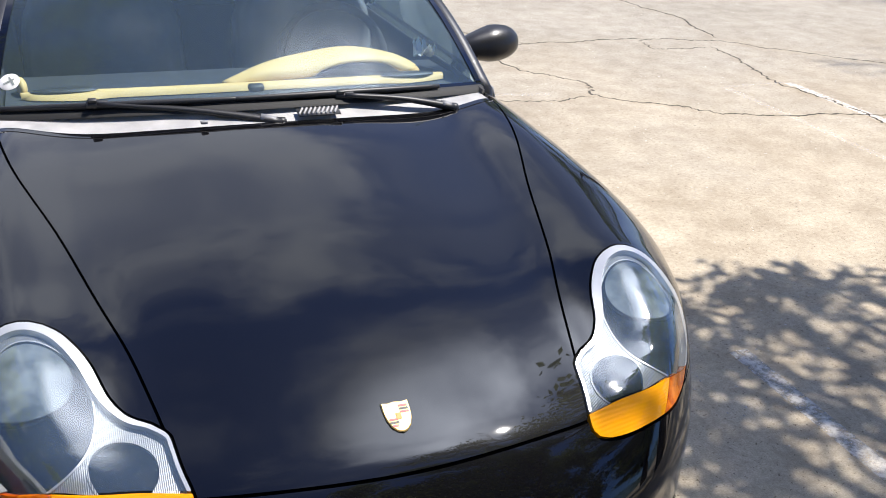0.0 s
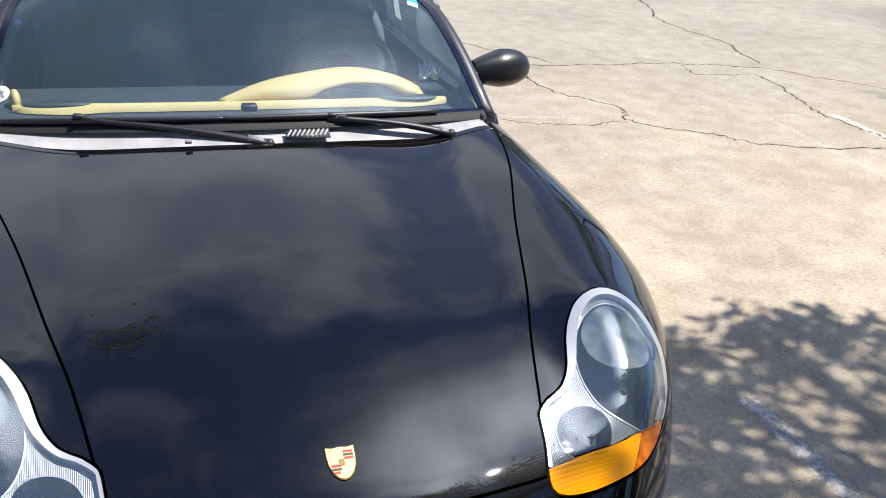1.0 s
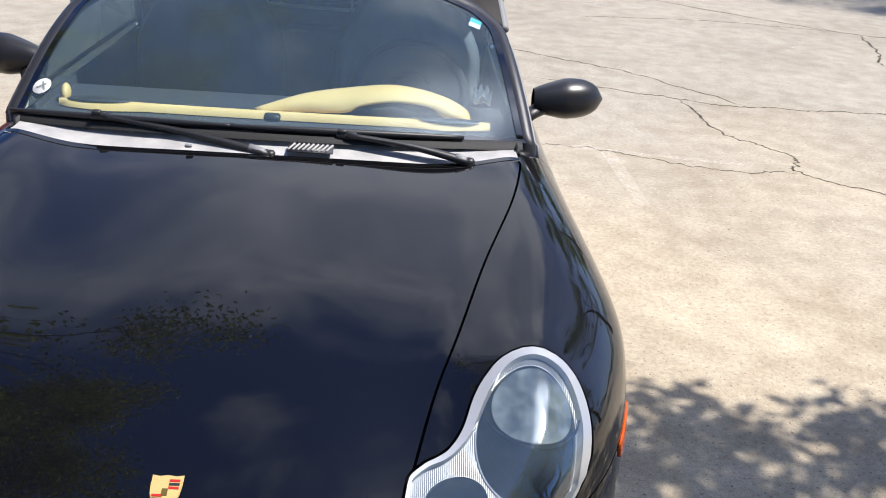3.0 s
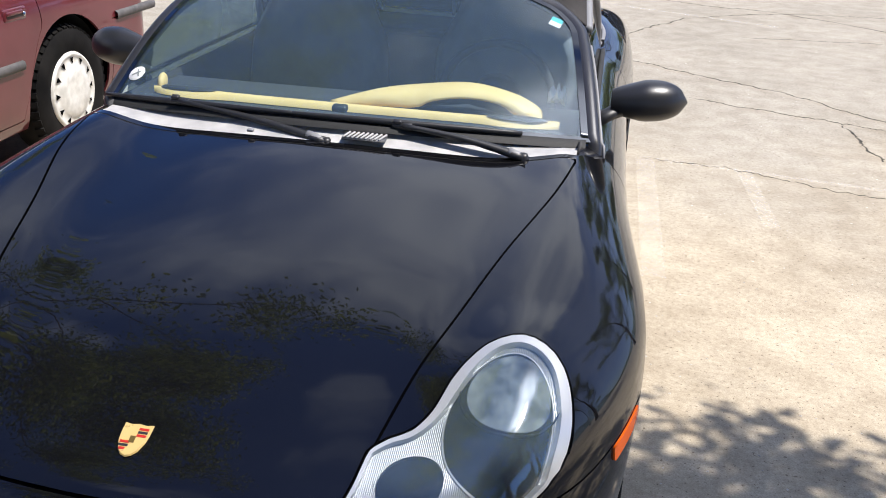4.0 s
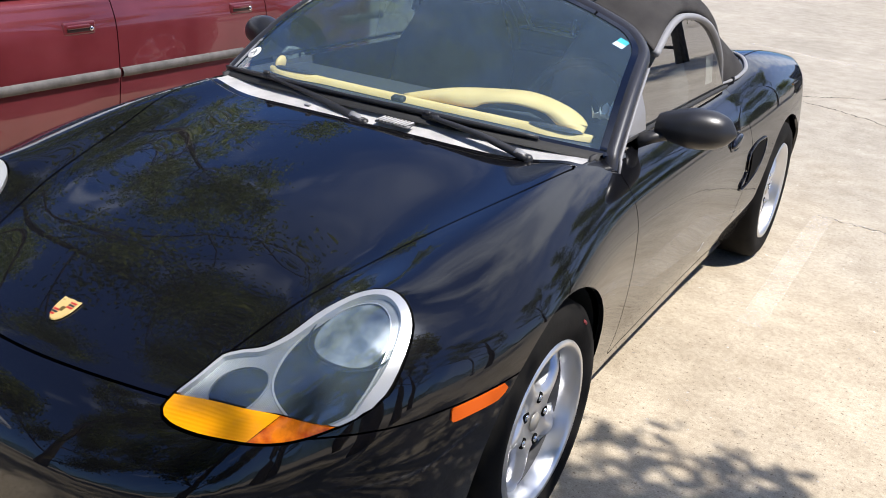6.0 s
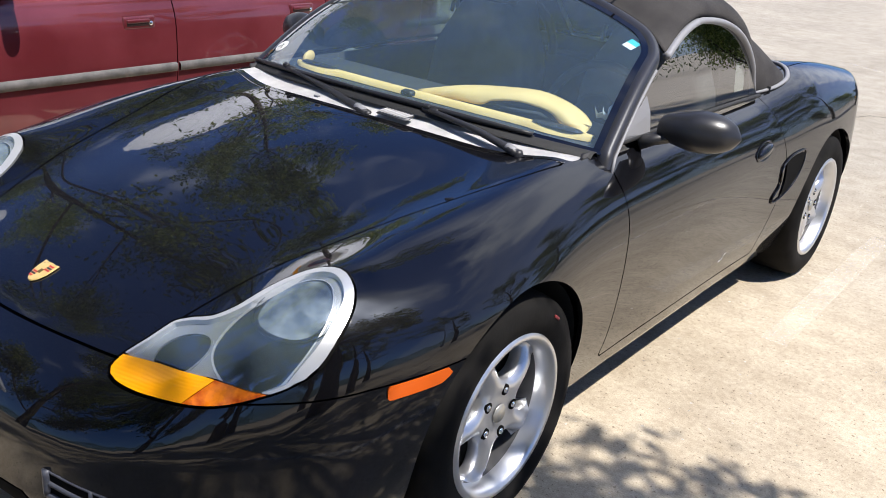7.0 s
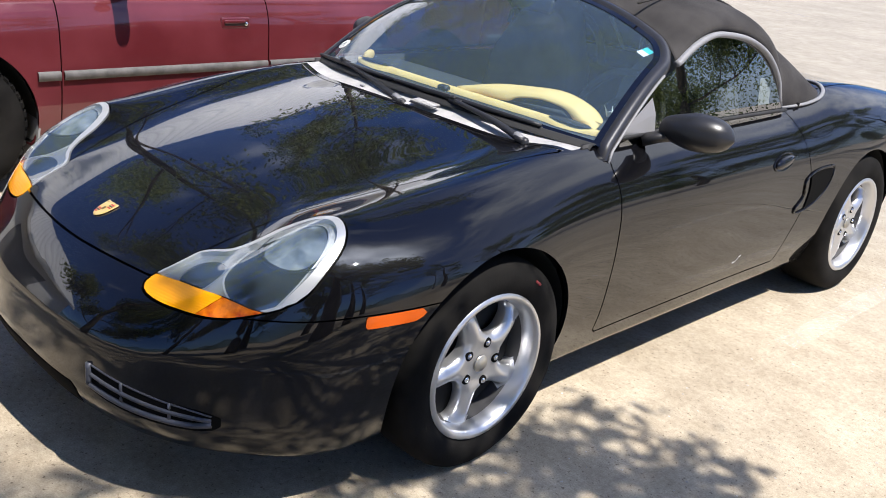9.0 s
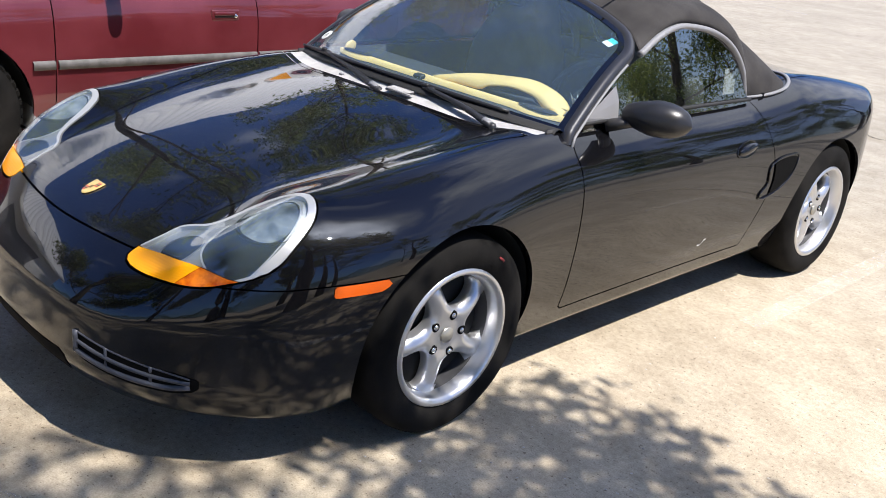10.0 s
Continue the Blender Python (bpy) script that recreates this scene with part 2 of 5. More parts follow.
def tube(path, radius, sides=10, squash=1.0, caps=True, up=(0, 0, 1)):
    """A swept round (or squashed) bar along a 3D path; radius may be a list."""
    bm = bmesh.new()
    p = [Vector(q) for q in path]
    rs = radius if hasattr(radius, "__len__") else [radius] * len(p)
    rings = []
    for i, q in enumerate(p):
        d = (p[min(i + 1, len(p) - 1)] - p[max(i - 1, 0)]).normalized()
        a = d.cross(Vector(up))
        a = a.normalized() if a.length > 1e-4 else d.orthogonal().normalized()
        b = a.cross(d)
        rings.append([bm.verts.new(q + rs[i] * (math.cos(k * math.tau / sides) * a + squash * math.sin(k * math.tau / sides) * b)) for k in range(sides)])
    for r0, r1 in zip(rings, rings[1:]):
        for k in range(sides):
            bm.faces.new((r0[k], r0[(k + 1) % sides], r1[(k + 1) % sides], r1[k]))
    if caps:
        bm.faces.new(rings[0][::-1])
        bm.faces.new(rings[-1])
    return bm


def lathe(profile, steps=48, m=Matrix(), closed=False):
    """Turns (radius, height) pairs about the local z axis."""
    bm = bmesh.new()
    rings = []
    for r, h in profile:
        rings.append([bm.verts.new(m @ Vector((r * math.cos(k * math.tau / steps), r * math.sin(k * math.tau / steps), h))) for k in range(steps)])
    if closed:
        rings.append(rings[0])
    for r0, r1 in zip(rings, rings[1:]):
        for k in range(steps):
            bm.faces.new((r0[k], r0[(k + 1) % steps], r1[(k + 1) % steps], r1[k]))
    return bm


def sheet(rows, thick=0.0):
    """A surface from rows of 3D points, thickened along its normals."""
    bm = bmesh.new()
    g = [[bm.verts.new(tuple(map(float, q))) for q in row] for row in rows]
    for r0, r1 in zip(g, g[1:]):
        for k in range(len(r0) - 1):
            bm.faces.new((r0[k], r0[k + 1], r1[k + 1], r1[k]))
    if thick:
        bmesh.ops.recalc_face_normals(bm, faces=bm.faces)
        bmesh.ops.solidify(bm, geom=bm.faces[:], thickness=thick)
    return bm


# ---- sports car body as one smooth solid, cut into its panels ----
def smax(a, b, k):
    h = np.maximum(k - np.abs(a - b), 0) / k
    return np.maximum(a, b) + h * h * k * 0.25


def step(v, a, b):
    t = np.clip((v - a) / (b - a), 0, 1)
    return t * t * (3 - 2 * t)


NOSE, WIDE = -0.925, 0.893
crown_z = keyed((-1.1, 0.30), (-0.97, 0.40), (-0.92, 0.465), (-0.88, 0.515), (-0.83, 0.558), (-0.73, 0.610), (-0.5, 0.692), (-0.25, 0.752),
                (0.0, 0.797), (0.3, 0.842), (0.6, 0.865), (1.6, 0.90), (2.0, 0.93), (2.3, 0.925), (2.8, 0.87), (3.2, 0.80), (3.5, 0.72))
ridge_z = keyed((-1.1, 0.25), (-0.78, 0.47), (-0.65, 0.605), (-0.55, 0.682), (-0.42, 0.738), (-0.25, 0.762), (0.0, 0.798), (0.25, 0.827), (0.48, 0.845),
                (0.9, 0.855), (1.6, 0.868), (2.0, 0.895), (2.4, 0.895), (2.9, 0.83), (3.3, 0.74), (3.6, 0.6))
side_x = keyed((-0.2, 0.66), (0.10, 0.73), (0.2, 0.768), (0.32, 0.798), (0.45, 0.812), (0.58, 0.816), (0.68, 0.810), (0.76, 0.782), (0.82, 0.738), (0.86, 0.692), (0.95, 0.56), (1.2, 0.1))


def nose_y(x):
    return NOSE - NOSE * (1 - np.sqrt(np.maximum(1 - (np.minimum(np.abs(x), 0.889) / WIDE) ** 2.8, 0)))


def top_z(x, y):
    b = 1 - step(y, -0.65, 0.05)
    yy = y + (NOSE - nose_y(x)) * b
    base = crown_z(yy) - (0.02 + 0.10 * step(y, -0.6, 0.1)) * x * x * (1 - step(y, 1.7, 2.4) * 0.3)
    xf = 0.655 + 0.035 * step(y, -0.5, 0.2)
    yf = y + (NOSE - nose_y(xf)) * b
    root = crown_z(yf) - (0.02 + 0.10 * step(y, -0.6, 0.1)) * xf * xf
    h = np.maximum(ridge_z(y) - root, 0)
    d = (x - xf) / np.where(x < xf, 0.15, 0.20)
    return base + h * np.exp(-d * d)


def body_f(p):
    x, y, z = np.abs(p[..., 0]), p[..., 1], p[..., 2]
    flare = 0.061 * np.exp(-(((y + 0.10) / 0.44) ** 2)) * np.exp(-(((z - 0.51) / 0.28) ** 2))
    flare = flare + 0.052 * np.exp(-(((y - 2.45) / 0.50) ** 2)) * np.exp(-(((z - 0.45) / 0.28) ** 2)) - 0.006 * np.exp(-(((y - 1.2) / 0.5) ** 2)) * np.exp(-(((z - 0.42) / 0.12) ** 2))
    rear_up = 0.05 * step(y, 1.7, 2.3)
    side = x - (side_x(z - rear_up * step(z, 0.5, 0.8)) + flare)
    top = (z - top_z(x, y)) * 0.93
    tuck = 0.10 * step(0.30 - z, 0.0, 0.2) ** 1.5 + 0.10 * step(z, 0.42, 0.62) * (1 - 0.9 * (x / 0.87) ** 2)
    front = (nose_y(x) + tuck - y) * np.sqrt(np.maximum(1 - (x / WIDE) ** 2, 0.05))
    back = (y - (3.37 - 0.6 * (x / 0.87) ** 3 - 0.25 * np.maximum(0.42 - z, 0))) * 0.8
    f = smax(top, side, 0.09)
    f = smax(f, front, 0.06)
    f = smax(f, back, 0.12)
    return smax(f, 0.165 - z, 0.03)


def gradient(f, p, e=1e-4):
    g = np.stack([f(p + np.eye(3)[k] * e) - f(p - np.eye(3)[k] * e) for k in range(3)], -1) / (2 * e)
    return g


def mesh_solid(f, lo, hi, h):
    """Surface of f = 0 as quads, its corners settled on the surface."""
    ax = [np.arange(a, b + h, h) for a, b in zip(lo, hi)]
    P = np.stack(np.meshgrid(*ax, indexing="ij"), -1)
    v = f(P)
    s = v < 0
    n = np.array(v.shape)
    total, count = np.zeros((*(n - 1), 3)), np.zeros(n - 1)
    for axis in range(3):
        a = [slice(None)] * 3
        b = [slice(None)] * 3
        a[axis], b[axis] = slice(0, -1), slice(1, None)
        a, b = tuple(a), tuple(b)
        cross = s[a] != s[b]
        t = np.where(cross, v[a] / np.where(cross, v[a] - v[b], 1), 0)
        q = (P[a] + t[..., None] * (P[b] - P[a])) * cross[..., None]
        o1, o2 = [k for k in range(3) if k != axis]
        for d1 in (0, 1):
            for d2 in (0, 1):
                c = [slice(None)] * 3
                c[o1], c[o2] = slice(d1, n[o1] - 1 + d1), slice(d2, n[o2] - 1 + d2)
                total += q[tuple(c)]
                count += cross[tuple(c)]
    used = count > 0
    ids = -np.ones(n - 1, int)
    ids[used] = np.arange(used.sum())
    V = total[used] / count[used][:, None]
    faces = []
    for axis in range(3):
        a = [slice(None)] * 3
        b = [slice(None)] * 3
        a[axis], b[axis] = slice(0, -1), slice(1, None)
        cross = s[tuple(a)] != s[tuple(b)]
        o1, o2 = (axis + 1) % 3, (axis + 2) % 3
        idx = np.argwhere(cross)
        ok = (idx[:, o1] > 0) & (idx[:, o2] > 0) & (idx[:, o1] < n[o1] - 1) & (idx[:, o2] < n[o2] - 1)
        idx = idx[ok]
        inside = s[tuple(a)][tuple(idx.T)]
        quad = []
        for d1, d2 in ((-1, -1), (0, -1), (0, 0), (-1, 0)):
            j = idx.copy()
            j[:, o1] += d1
            j[:, o2] += d2
            quad.append(ids[tuple(j.T)])
        quad = np.stack(quad, -1)
        quad[~inside] = quad[~inside][:, ::-1]
        faces += quad.tolist()
    for _ in range(4):
        g = gradient(f, V)
        V = V - np.clip(f(V) / np.maximum((g * g).sum(-1), 0.05), -h, h)[:, None] * g
    return V, faces


def split(V, F, g, gap=0.0):
    """Cuts polygons along g = +gap and g = -gap. Returns corners, the faces where g > gap, and those where g < -gap."""
    def one(V, F, val):
        V = [np.asarray(q) for q in V]
        plus, minus, made = [], [], {}
        for face in F:
            w = [val[i] for i in face]
            if min(w) >= 0:
                plus.append(face)
                continue
            if max(w) < 0:
                minus.append(face)
                continue
            A, B = [], []
            for k, i in enumerate(face):
                j = face[(k + 1) % len(face)]
                (A if val[i] >= 0 else B).append(i)
                if (val[i] >= 0) != (val[j] >= 0):
                    key = (min(i, j), max(i, j))
                    if key not in made:
                        t = val[i] / (val[i] - val[j])
                        made[key] = len(V)
                        V.append(V[i] + t * (V[j] - V[i]))
                    A.append(made[key])
                    B.append(made[key])
            if len(A) > 2:
                plus.append(tuple(A))
            if len(B) > 2:
                minus.append(tuple(B))
        return np.array(V), plus, minus

    V, plus, rest = one(V, F, (g(V) - gap).tolist())
    if gap:
        V, _, rest = one(V, rest, (g(V) + gap).tolist())
    return V, plus, rest


def panel(name, V, F, f, material, parent, label="", lip=0.012, lift=0.0):
    """A cut panel as a mesh: only its own corners, true normals, and a folded-in lip along its edge."""
    ids = sorted({i for q in F for i in q})
    at = {i: k for k, i in enumerate(ids)}
    P = V[ids]
    g = gradient(f, P)
    N = g / np.maximum(np.linalg.norm(g, axis=1), 1e-9)[:, None]
    P = P + lift * N
    faces = [tuple(at[i] for i in q) for q in F]
    verts, normals = P.tolist(), N.tolist()
    if lip:
        edges = {}
        for q in faces:
            for k in range(len(q)):
                a, b = q[k], q[(k + 1) % len(q)]
                edges[(a, b)] = 1
        rim = [e for e in edges if (e[1], e[0]) not in edges]
        low = {}
        for a, b in rim:
            out = np.cross(P[b] - P[a], N[a])
            for i in (a, b):
                if i not in low:
                    low[i] = len(verts)
                    verts.append(P[i].tolist())
                    normals.append(out.tolist() if np.linalg.norm(out) > 1e-9 else N[i].tolist())
                    verts.append((P[i] - lip * N[i]).tolist())
                    normals.append(out.tolist() if np.linalg.norm(out) > 1e-9 else N[i].tolist())
        for a, b in rim:
            faces.append((low[b], low[a], low[a] + 1, low[b] + 1))
    return raw_part(name, verts, faces, material, parent, label, normals=normals)


def outline_f(points, count=160):
    """Signed distance in a plane to a smooth closed outline: positive inside."""
    c = spline(points, count, closed=True)
    d = np.roll(c, -1, 0) - c

    def g(q):
        best = np.full(len(q), 9.0)
        inside = np.zeros(len(q), bool)
        for a, e in zip(c, d):
            r = q - a
            t = np.clip((r @ e) / (e @ e), 0, 1)
            best = np.minimum(best, np.linalg.norm(r - t[:, None] * e, axis=1))
            hit = ((a[1] > q[:, 1]) != (a[1] + e[1] > q[:, 1])) & (q[:, 0] < a[0] + e[0] * (q[:, 1] - a[1]) / (e[1] if abs(e[1]) > 1e-12 else 1e-12))
            inside ^= hit
        return np.where(inside, best, -best)
    return g


seam_x = keyed((-0.9, 0.35), (-0.756, 0.371), (-0.62, 0.402), (-0.47, 0.438), (-0.32, 0.483), (-0.08, 0.547), (0.185, 0.628), (0.41, 0.668), (0.6, 0.68))
HUB_F, HUB_R, HUB_Z = 0.0, 2.415, 0.312
GAPW = 0.0028

sports_car = thing("sports_car", "glossy black two-seat convertible with its black soft top up", "car")

V, F = mesh_solid(body_f, (-0.93, -1.0, 0.13), (0.93, 3.45, 1.0), 0.02)
F = [tuple(q) for q in F]


def arch_f(V):
    x = np.abs(V[:, 0])
    d = np.minimum(np.hypot(V[:, 1] - HUB_F, V[:, 2] - HUB_Z - 0.005) - 0.352, np.hypot(V[:, 1] - HUB_R, V[:, 2] - HUB_Z) - 0.352)
    return np.where(x > 0.5, d, np.maximum(d, 0.02))


def cockpit_f(V):
    x, y = np.abs(V[:, 0]), V[:, 1]
    inside = np.minimum(np.minimum(y - (0.335 + 0.23 * x * x), 0.672 + 0.01 * step(y, 0.5, 1.5) - x), 2.02 - y)
    return np.where(V[:, 2] > 0.6, -inside, 1.0)


V, F, _ = split(V, F, arch_f)
V, F, _ = split(V, F, cockpit_f)
panel("inner_shell", V, F, body_f, GAP, sports_car, lip=0, lift=-0.014)

LAMP = [(0.393, -0.634), (0.422, -0.607), (0.455, -0.589), (0.483, -0.550), (0.510, -0.475), (0.553, -0.415), (0.605, -0.390), (0.655, -0.396), (0.697, -0.426), (0.720, -0.478), (0.724, -0.540),
        (0.696, -0.625), (0.655, -0.73), (0.58, -0.82), (0.47, -0.86), (0.375, -0.84), (0.366, -0.77), (0.381, -0.70), (0.388, -0.655)]
lamp_plan = outline_f(LAMP, 220)
lamp_low = keyed((0.30, 0.60), (0.355, 0.570), (0.39, 0.551), (0.45, 0.544), (0.52, 0.545), (0.58, 0.546), (0.62, 0.551), (0.66, 0.565), (0.70, 0.587), (0.75, 0.64))


def lamp_f(V):
    q = np.stack([np.abs(V[:, 0]), V[:, 1]], -1)
    near = (V[:, 1] < -0.3) & (V[:, 2] > 0.40)
    x, z = q[:, 0], V[:, 2]
    low = np.minimum(z - lamp_low(x), lamp_plan(q))
    return np.where(near, low, -1.0)


def hood_f(V):
    x, y = np.abs(V[:, 0]), V[:, 1]
    g = np.minimum(np.minimum(seam_x(y) - x, y - (-0.797 + 0.30 * x * x)), 0.31 + 0.23 * x * x - y)
    return np.where((V[:, 2] > 0.45) & (y < 0.6), g, -1.0)


seam_z = keyed((-0.9, 0.556), (-0.7, 0.556), (-0.56, 0.556), (-0.44, 0.566), (-0.27, 0.575), (0.0, 0.588), (0.2, 0.595))


def bumper_f(V):
    x, y, z = np.abs(V[:, 0]), V[:, 1], V[:, 2]
    g = np.where(x < 0.5, -0.797 + 0.30 * x * x - y, seam_z(y) - z)
    return np.where(y < -0.02, g, -1.0)


def door_f(V):
    x, y, z = np.abs(V[:, 0]), V[:, 1], V[:, 2]
    front = y - (0.555 + 0.06 * step(z, 0.78, 0.87))
    rear = 1.77 + 0.10 * np.exp(-(((z - 0.55) / 0.2) ** 2)) - y
    return np.where(x > 0.6, np.minimum(np.minimum(front, rear), z - 0.248), -1.0)


def by_side(F, V):
    left = [q for q in F if V[q[0]][0] >= 0]
    return left, [q for q in F if V[q[0]][0] < 0]


V, lamp_F, F = split(V, F, lamp_f, GAPW)
V, hood_F, F = split(V, F, hood_f, GAPW)
V, bump_F, F = split(V, F, bumper_f, GAPW * 0.7)
V, door_F, F = split(V, F, door_f, GAPW)
V, front_F, rear_F = split(V, F, lambda V: np.where(V[:, 1] < 1.2, 0.555 - V[:, 1], -1.0))
panel("hood", V, hood_F, body_f, PAINT, sports_car)
panel("front_bumper", V, bump_F, body_f, PAINT, sports_car)
for half in by_side(door_F, V):
    panel("door", V, half, body_f, PAINT, sports_car)
for half in by_side(front_F, V):
    panel("front_fender", V, half, body_f, PAINT, sports_car)
V, lid_F, rear_F = split(V, rear_F, lambda V: np.where(V[:, 2] > 0.7, np.minimum(np.minimum(0.64 - 0.05 * (V[:, 1] - 2.3) ** 2 - np.abs(V[:, 0]), V[:, 1] - 2.06), 3.02 - 0.3 * V[:, 0] ** 2 - V[:, 1]), -1.0), GAPW)
panel("rear_lid", V, lid_F, body_f, PAINT, sports_car)
panel("rear_body", V, rear_F, body_f, PAINT, sports_car)


# ---- headlamps ----
amber_top = keyed((0.30, 0.583), (0.39, 0.586), (0.485, 0.593), (0.563, 0.597), (0.61, 0.591), (0.655, 0.577), (0.70, 0.568), (0.80, 0.55))


def amber_f(V):
    x = np.abs(V[:, 0])
    return amber_top(x) - V[:, 2]


def disc_f(cx, cy, rx, ry, turn=0.0):
    c, s_ = math.cos(turn), math.sin(turn)

    def g(V):
        u, v = np.abs(V[:, 0]) - cx, V[:, 1] - cy
        return 1 - np.hypot((c * u + s_ * v) / rx, (c * v - s_ * u) / ry)
    return g


BIG = disc_f(0.602, -0.560, 0.096, 0.131, -0.16)
SMALL = disc_f(0.472, -0.684, 0.060, 0.056, 0.7)
BULB = disc_f(0.612, -0.512, 0.077, 0.073, 0.1)
LAMP_RIB = shader("lamp_ribs", (0.24, 0.25, 0.26), 0.35, 0.5)
LAMP_DARK = shader("lamp_dark", (0.10, 0.10, 0.105), 0.2, 0.5)
BULB_GLASS = vary(shader("projector_glass", (0.22, 0.27, 0.30), 0.10, 0.0, 0.3, 0.2), (0.06, 0.075, 0.085), (0.20, 0.23, 0.245), 22)
AMBER_DARK = vary(shader("amber_side", (0.90, 0.20, 0.006), 0.15, 0.0, 0.3, 0.3), (0.45, 0.06, 0.002), (0.90, 0.24, 0.008), 38, 3.0)


def ribbed(m, scale, distance, axis="X"):
    """Fine moulded ribs along one axis."""
    n, l = m.node_tree.nodes, m.node_tree.links
    co = n.new("ShaderNodeTexCoord")
    w = n.new("ShaderNodeTexWave")
    w.bands_direction = axis
    w.inputs["Scale"].default_value = scale
    l.new(co.outputs["Object"], w.inputs["Vector"])
    k = n.new("ShaderNodeBump")
    k.inputs["Strength"].default_value, k.inputs["Distance"].default_value = 0.7, distance
    l.new(w.outputs["Fac"], k.inputs["Height"])
    l.new(k.outputs[0], n["Principled BSDF"].inputs["Normal"])
    return m


ribbed(LAMP_RIB, 95, 0.0008)
ribbed(ORANGE, 60, 0.0003, "Z")
def finer(V, F, f):
    """Quarters every face and settles the new corners on the surface."""
    V = [np.asarray(q) for q in V]
    mids, out = {}, []

    def mid(a, b):
        key = (min(a, b), max(a, b))
        if key not in mids:
            mids[key] = len(V)
            V.append((V[a] + V[b]) / 2)
        return mids[key]
    first = len(V)
    for q in F:
        c = len(V)
        V.append(sum(V[i] for i in q) / len(q))
        m = [mid(q[k], q[(k + 1) % len(q)]) for k in range(len(q))]
        out += [(q[k], m[k], c, m[k - 1]) for k in range(len(q))]
    V = np.array(V)
    rim = collections.Counter(tuple(sorted((q[k], q[(k + 1) % len(q)]))) for q in F for k in range(len(q)))
    fixed = {mids[e] for e, n_ in rim.items() if n_ == 1}
    move = np.array([i for i in range(first, len(V)) if i not in fixed])
    g = gradient(f, V[move])
    V[move] -= (f(V[move]) / np.maximum((g * g).sum(-1), 0.05))[:, None] * g
    return V, out


V, lamp_F = finer(V, lamp_F, body_f)
V, lamp_F = finer(V, lamp_F, body_f)
for half in by_side(lamp_F, V):
    lamp = panel("headlamp", V, half, body_f, GAP, sports_car, lift=-0.06, lip=0.0)
    W, amber, clear = split(V, half, amber_f, 0.001)
    W, amber_out, amber_in = split(W, amber, lambda V: np.abs(V[:, 0]) - 0.545 - 0.8 * (V[:, 2] - 0.54), 0.0008)
    panel("indicator", W, amber_in, body_f, ORANGE, lamp, "yellow-orange ribbed indicator lens")
    panel("indicator", W, amber_out, body_f, AMBER_DARK, lamp, "deep orange corner lens")
    W, inner, ring = split(W, clear, lambda V: lamp_f(V) - 0.009 - 0.015 * step(V[:, 1], -0.66, -0.48))
    panel("surround", W, ring, body_f, LAMP_SILVER, lamp, "bright silver surround", lip=0.02, lift=0.001)
    W, bowl, rest = split(W, inner, BIG)
    W, bowl2, web = split(W, rest, SMALL)
    panel("reflector_web", W, web, body_f, LAMP_RIB, lamp, "ribbed silver reflector", lip=0.025, lift=-0.012)
    W, bulb, floor_F = split(W, bowl, BULB)
    W, rim_F, floor_F = split(W, floor_F, lambda V: BULB(V) + 0.13)
    panel("reflector_bowl", W, floor_F, body_f, LAMP_BOWL, lamp, "dull grey reflector bowl", lip=0, lift=-0.024)
    panel("projector_rim", W, rim_F, body_f, PLASTIC, lamp, "black ring round the projector", lip=0.02, lift=-0.016)
    panel("projector", W, bulb, body_f, BULB_GLASS, lamp, "bluish projector glass", lip=0.0, lift=-0.010)
    W, shell, _ = split(W, bowl, lambda V: 0.022 - BIG(V))
    panel("bowl_edge", W, shell, body_f, LAMP_SILVER, lamp, "bright bowl edge", lip=0.012, lift=-0.010)
    panel("fog_reflector", W, bowl2, body_f, LAMP_DARK, lamp, "dark inner lamp", lip=0, lift=-0.035)
    W, shell, _ = split(W, bowl2, lambda V: 0.07 - SMALL(V))
    panel("fog_edge", W, shell, body_f, LAMP_RIB, lamp, "bright inner lamp edge", lip=0.02, lift=-0.010)
    W, keep, _ = split(V, half, lambda V: -amber_f(V) - 0.001)
    W, keep, _ = split(W, keep, lambda V: lamp_f(V) - 0.009 - 0.015 * step(V[:, 1], -0.66, -0.48))
    panel("lens", W, keep, body_f, LENS, lamp, "clear plastic lens", lip=0, lift=0.0005).visible_shadow = False

# ---- wheels ----
wheel_hole = outline_f([(0.084, 0.0), (0.088, 0.020), (0.103, 0.040), (0.130, 0.060), (0.155, 0.073), (0.174, 0.067), (0.185, 0.036), (0.188, 0.0),
                        (0.185, -0.036), (0.174, -0.067), (0.155, -0.073), (0.130, -0.060), (0.103, -0.040), (0.088, -0.020)], 90)


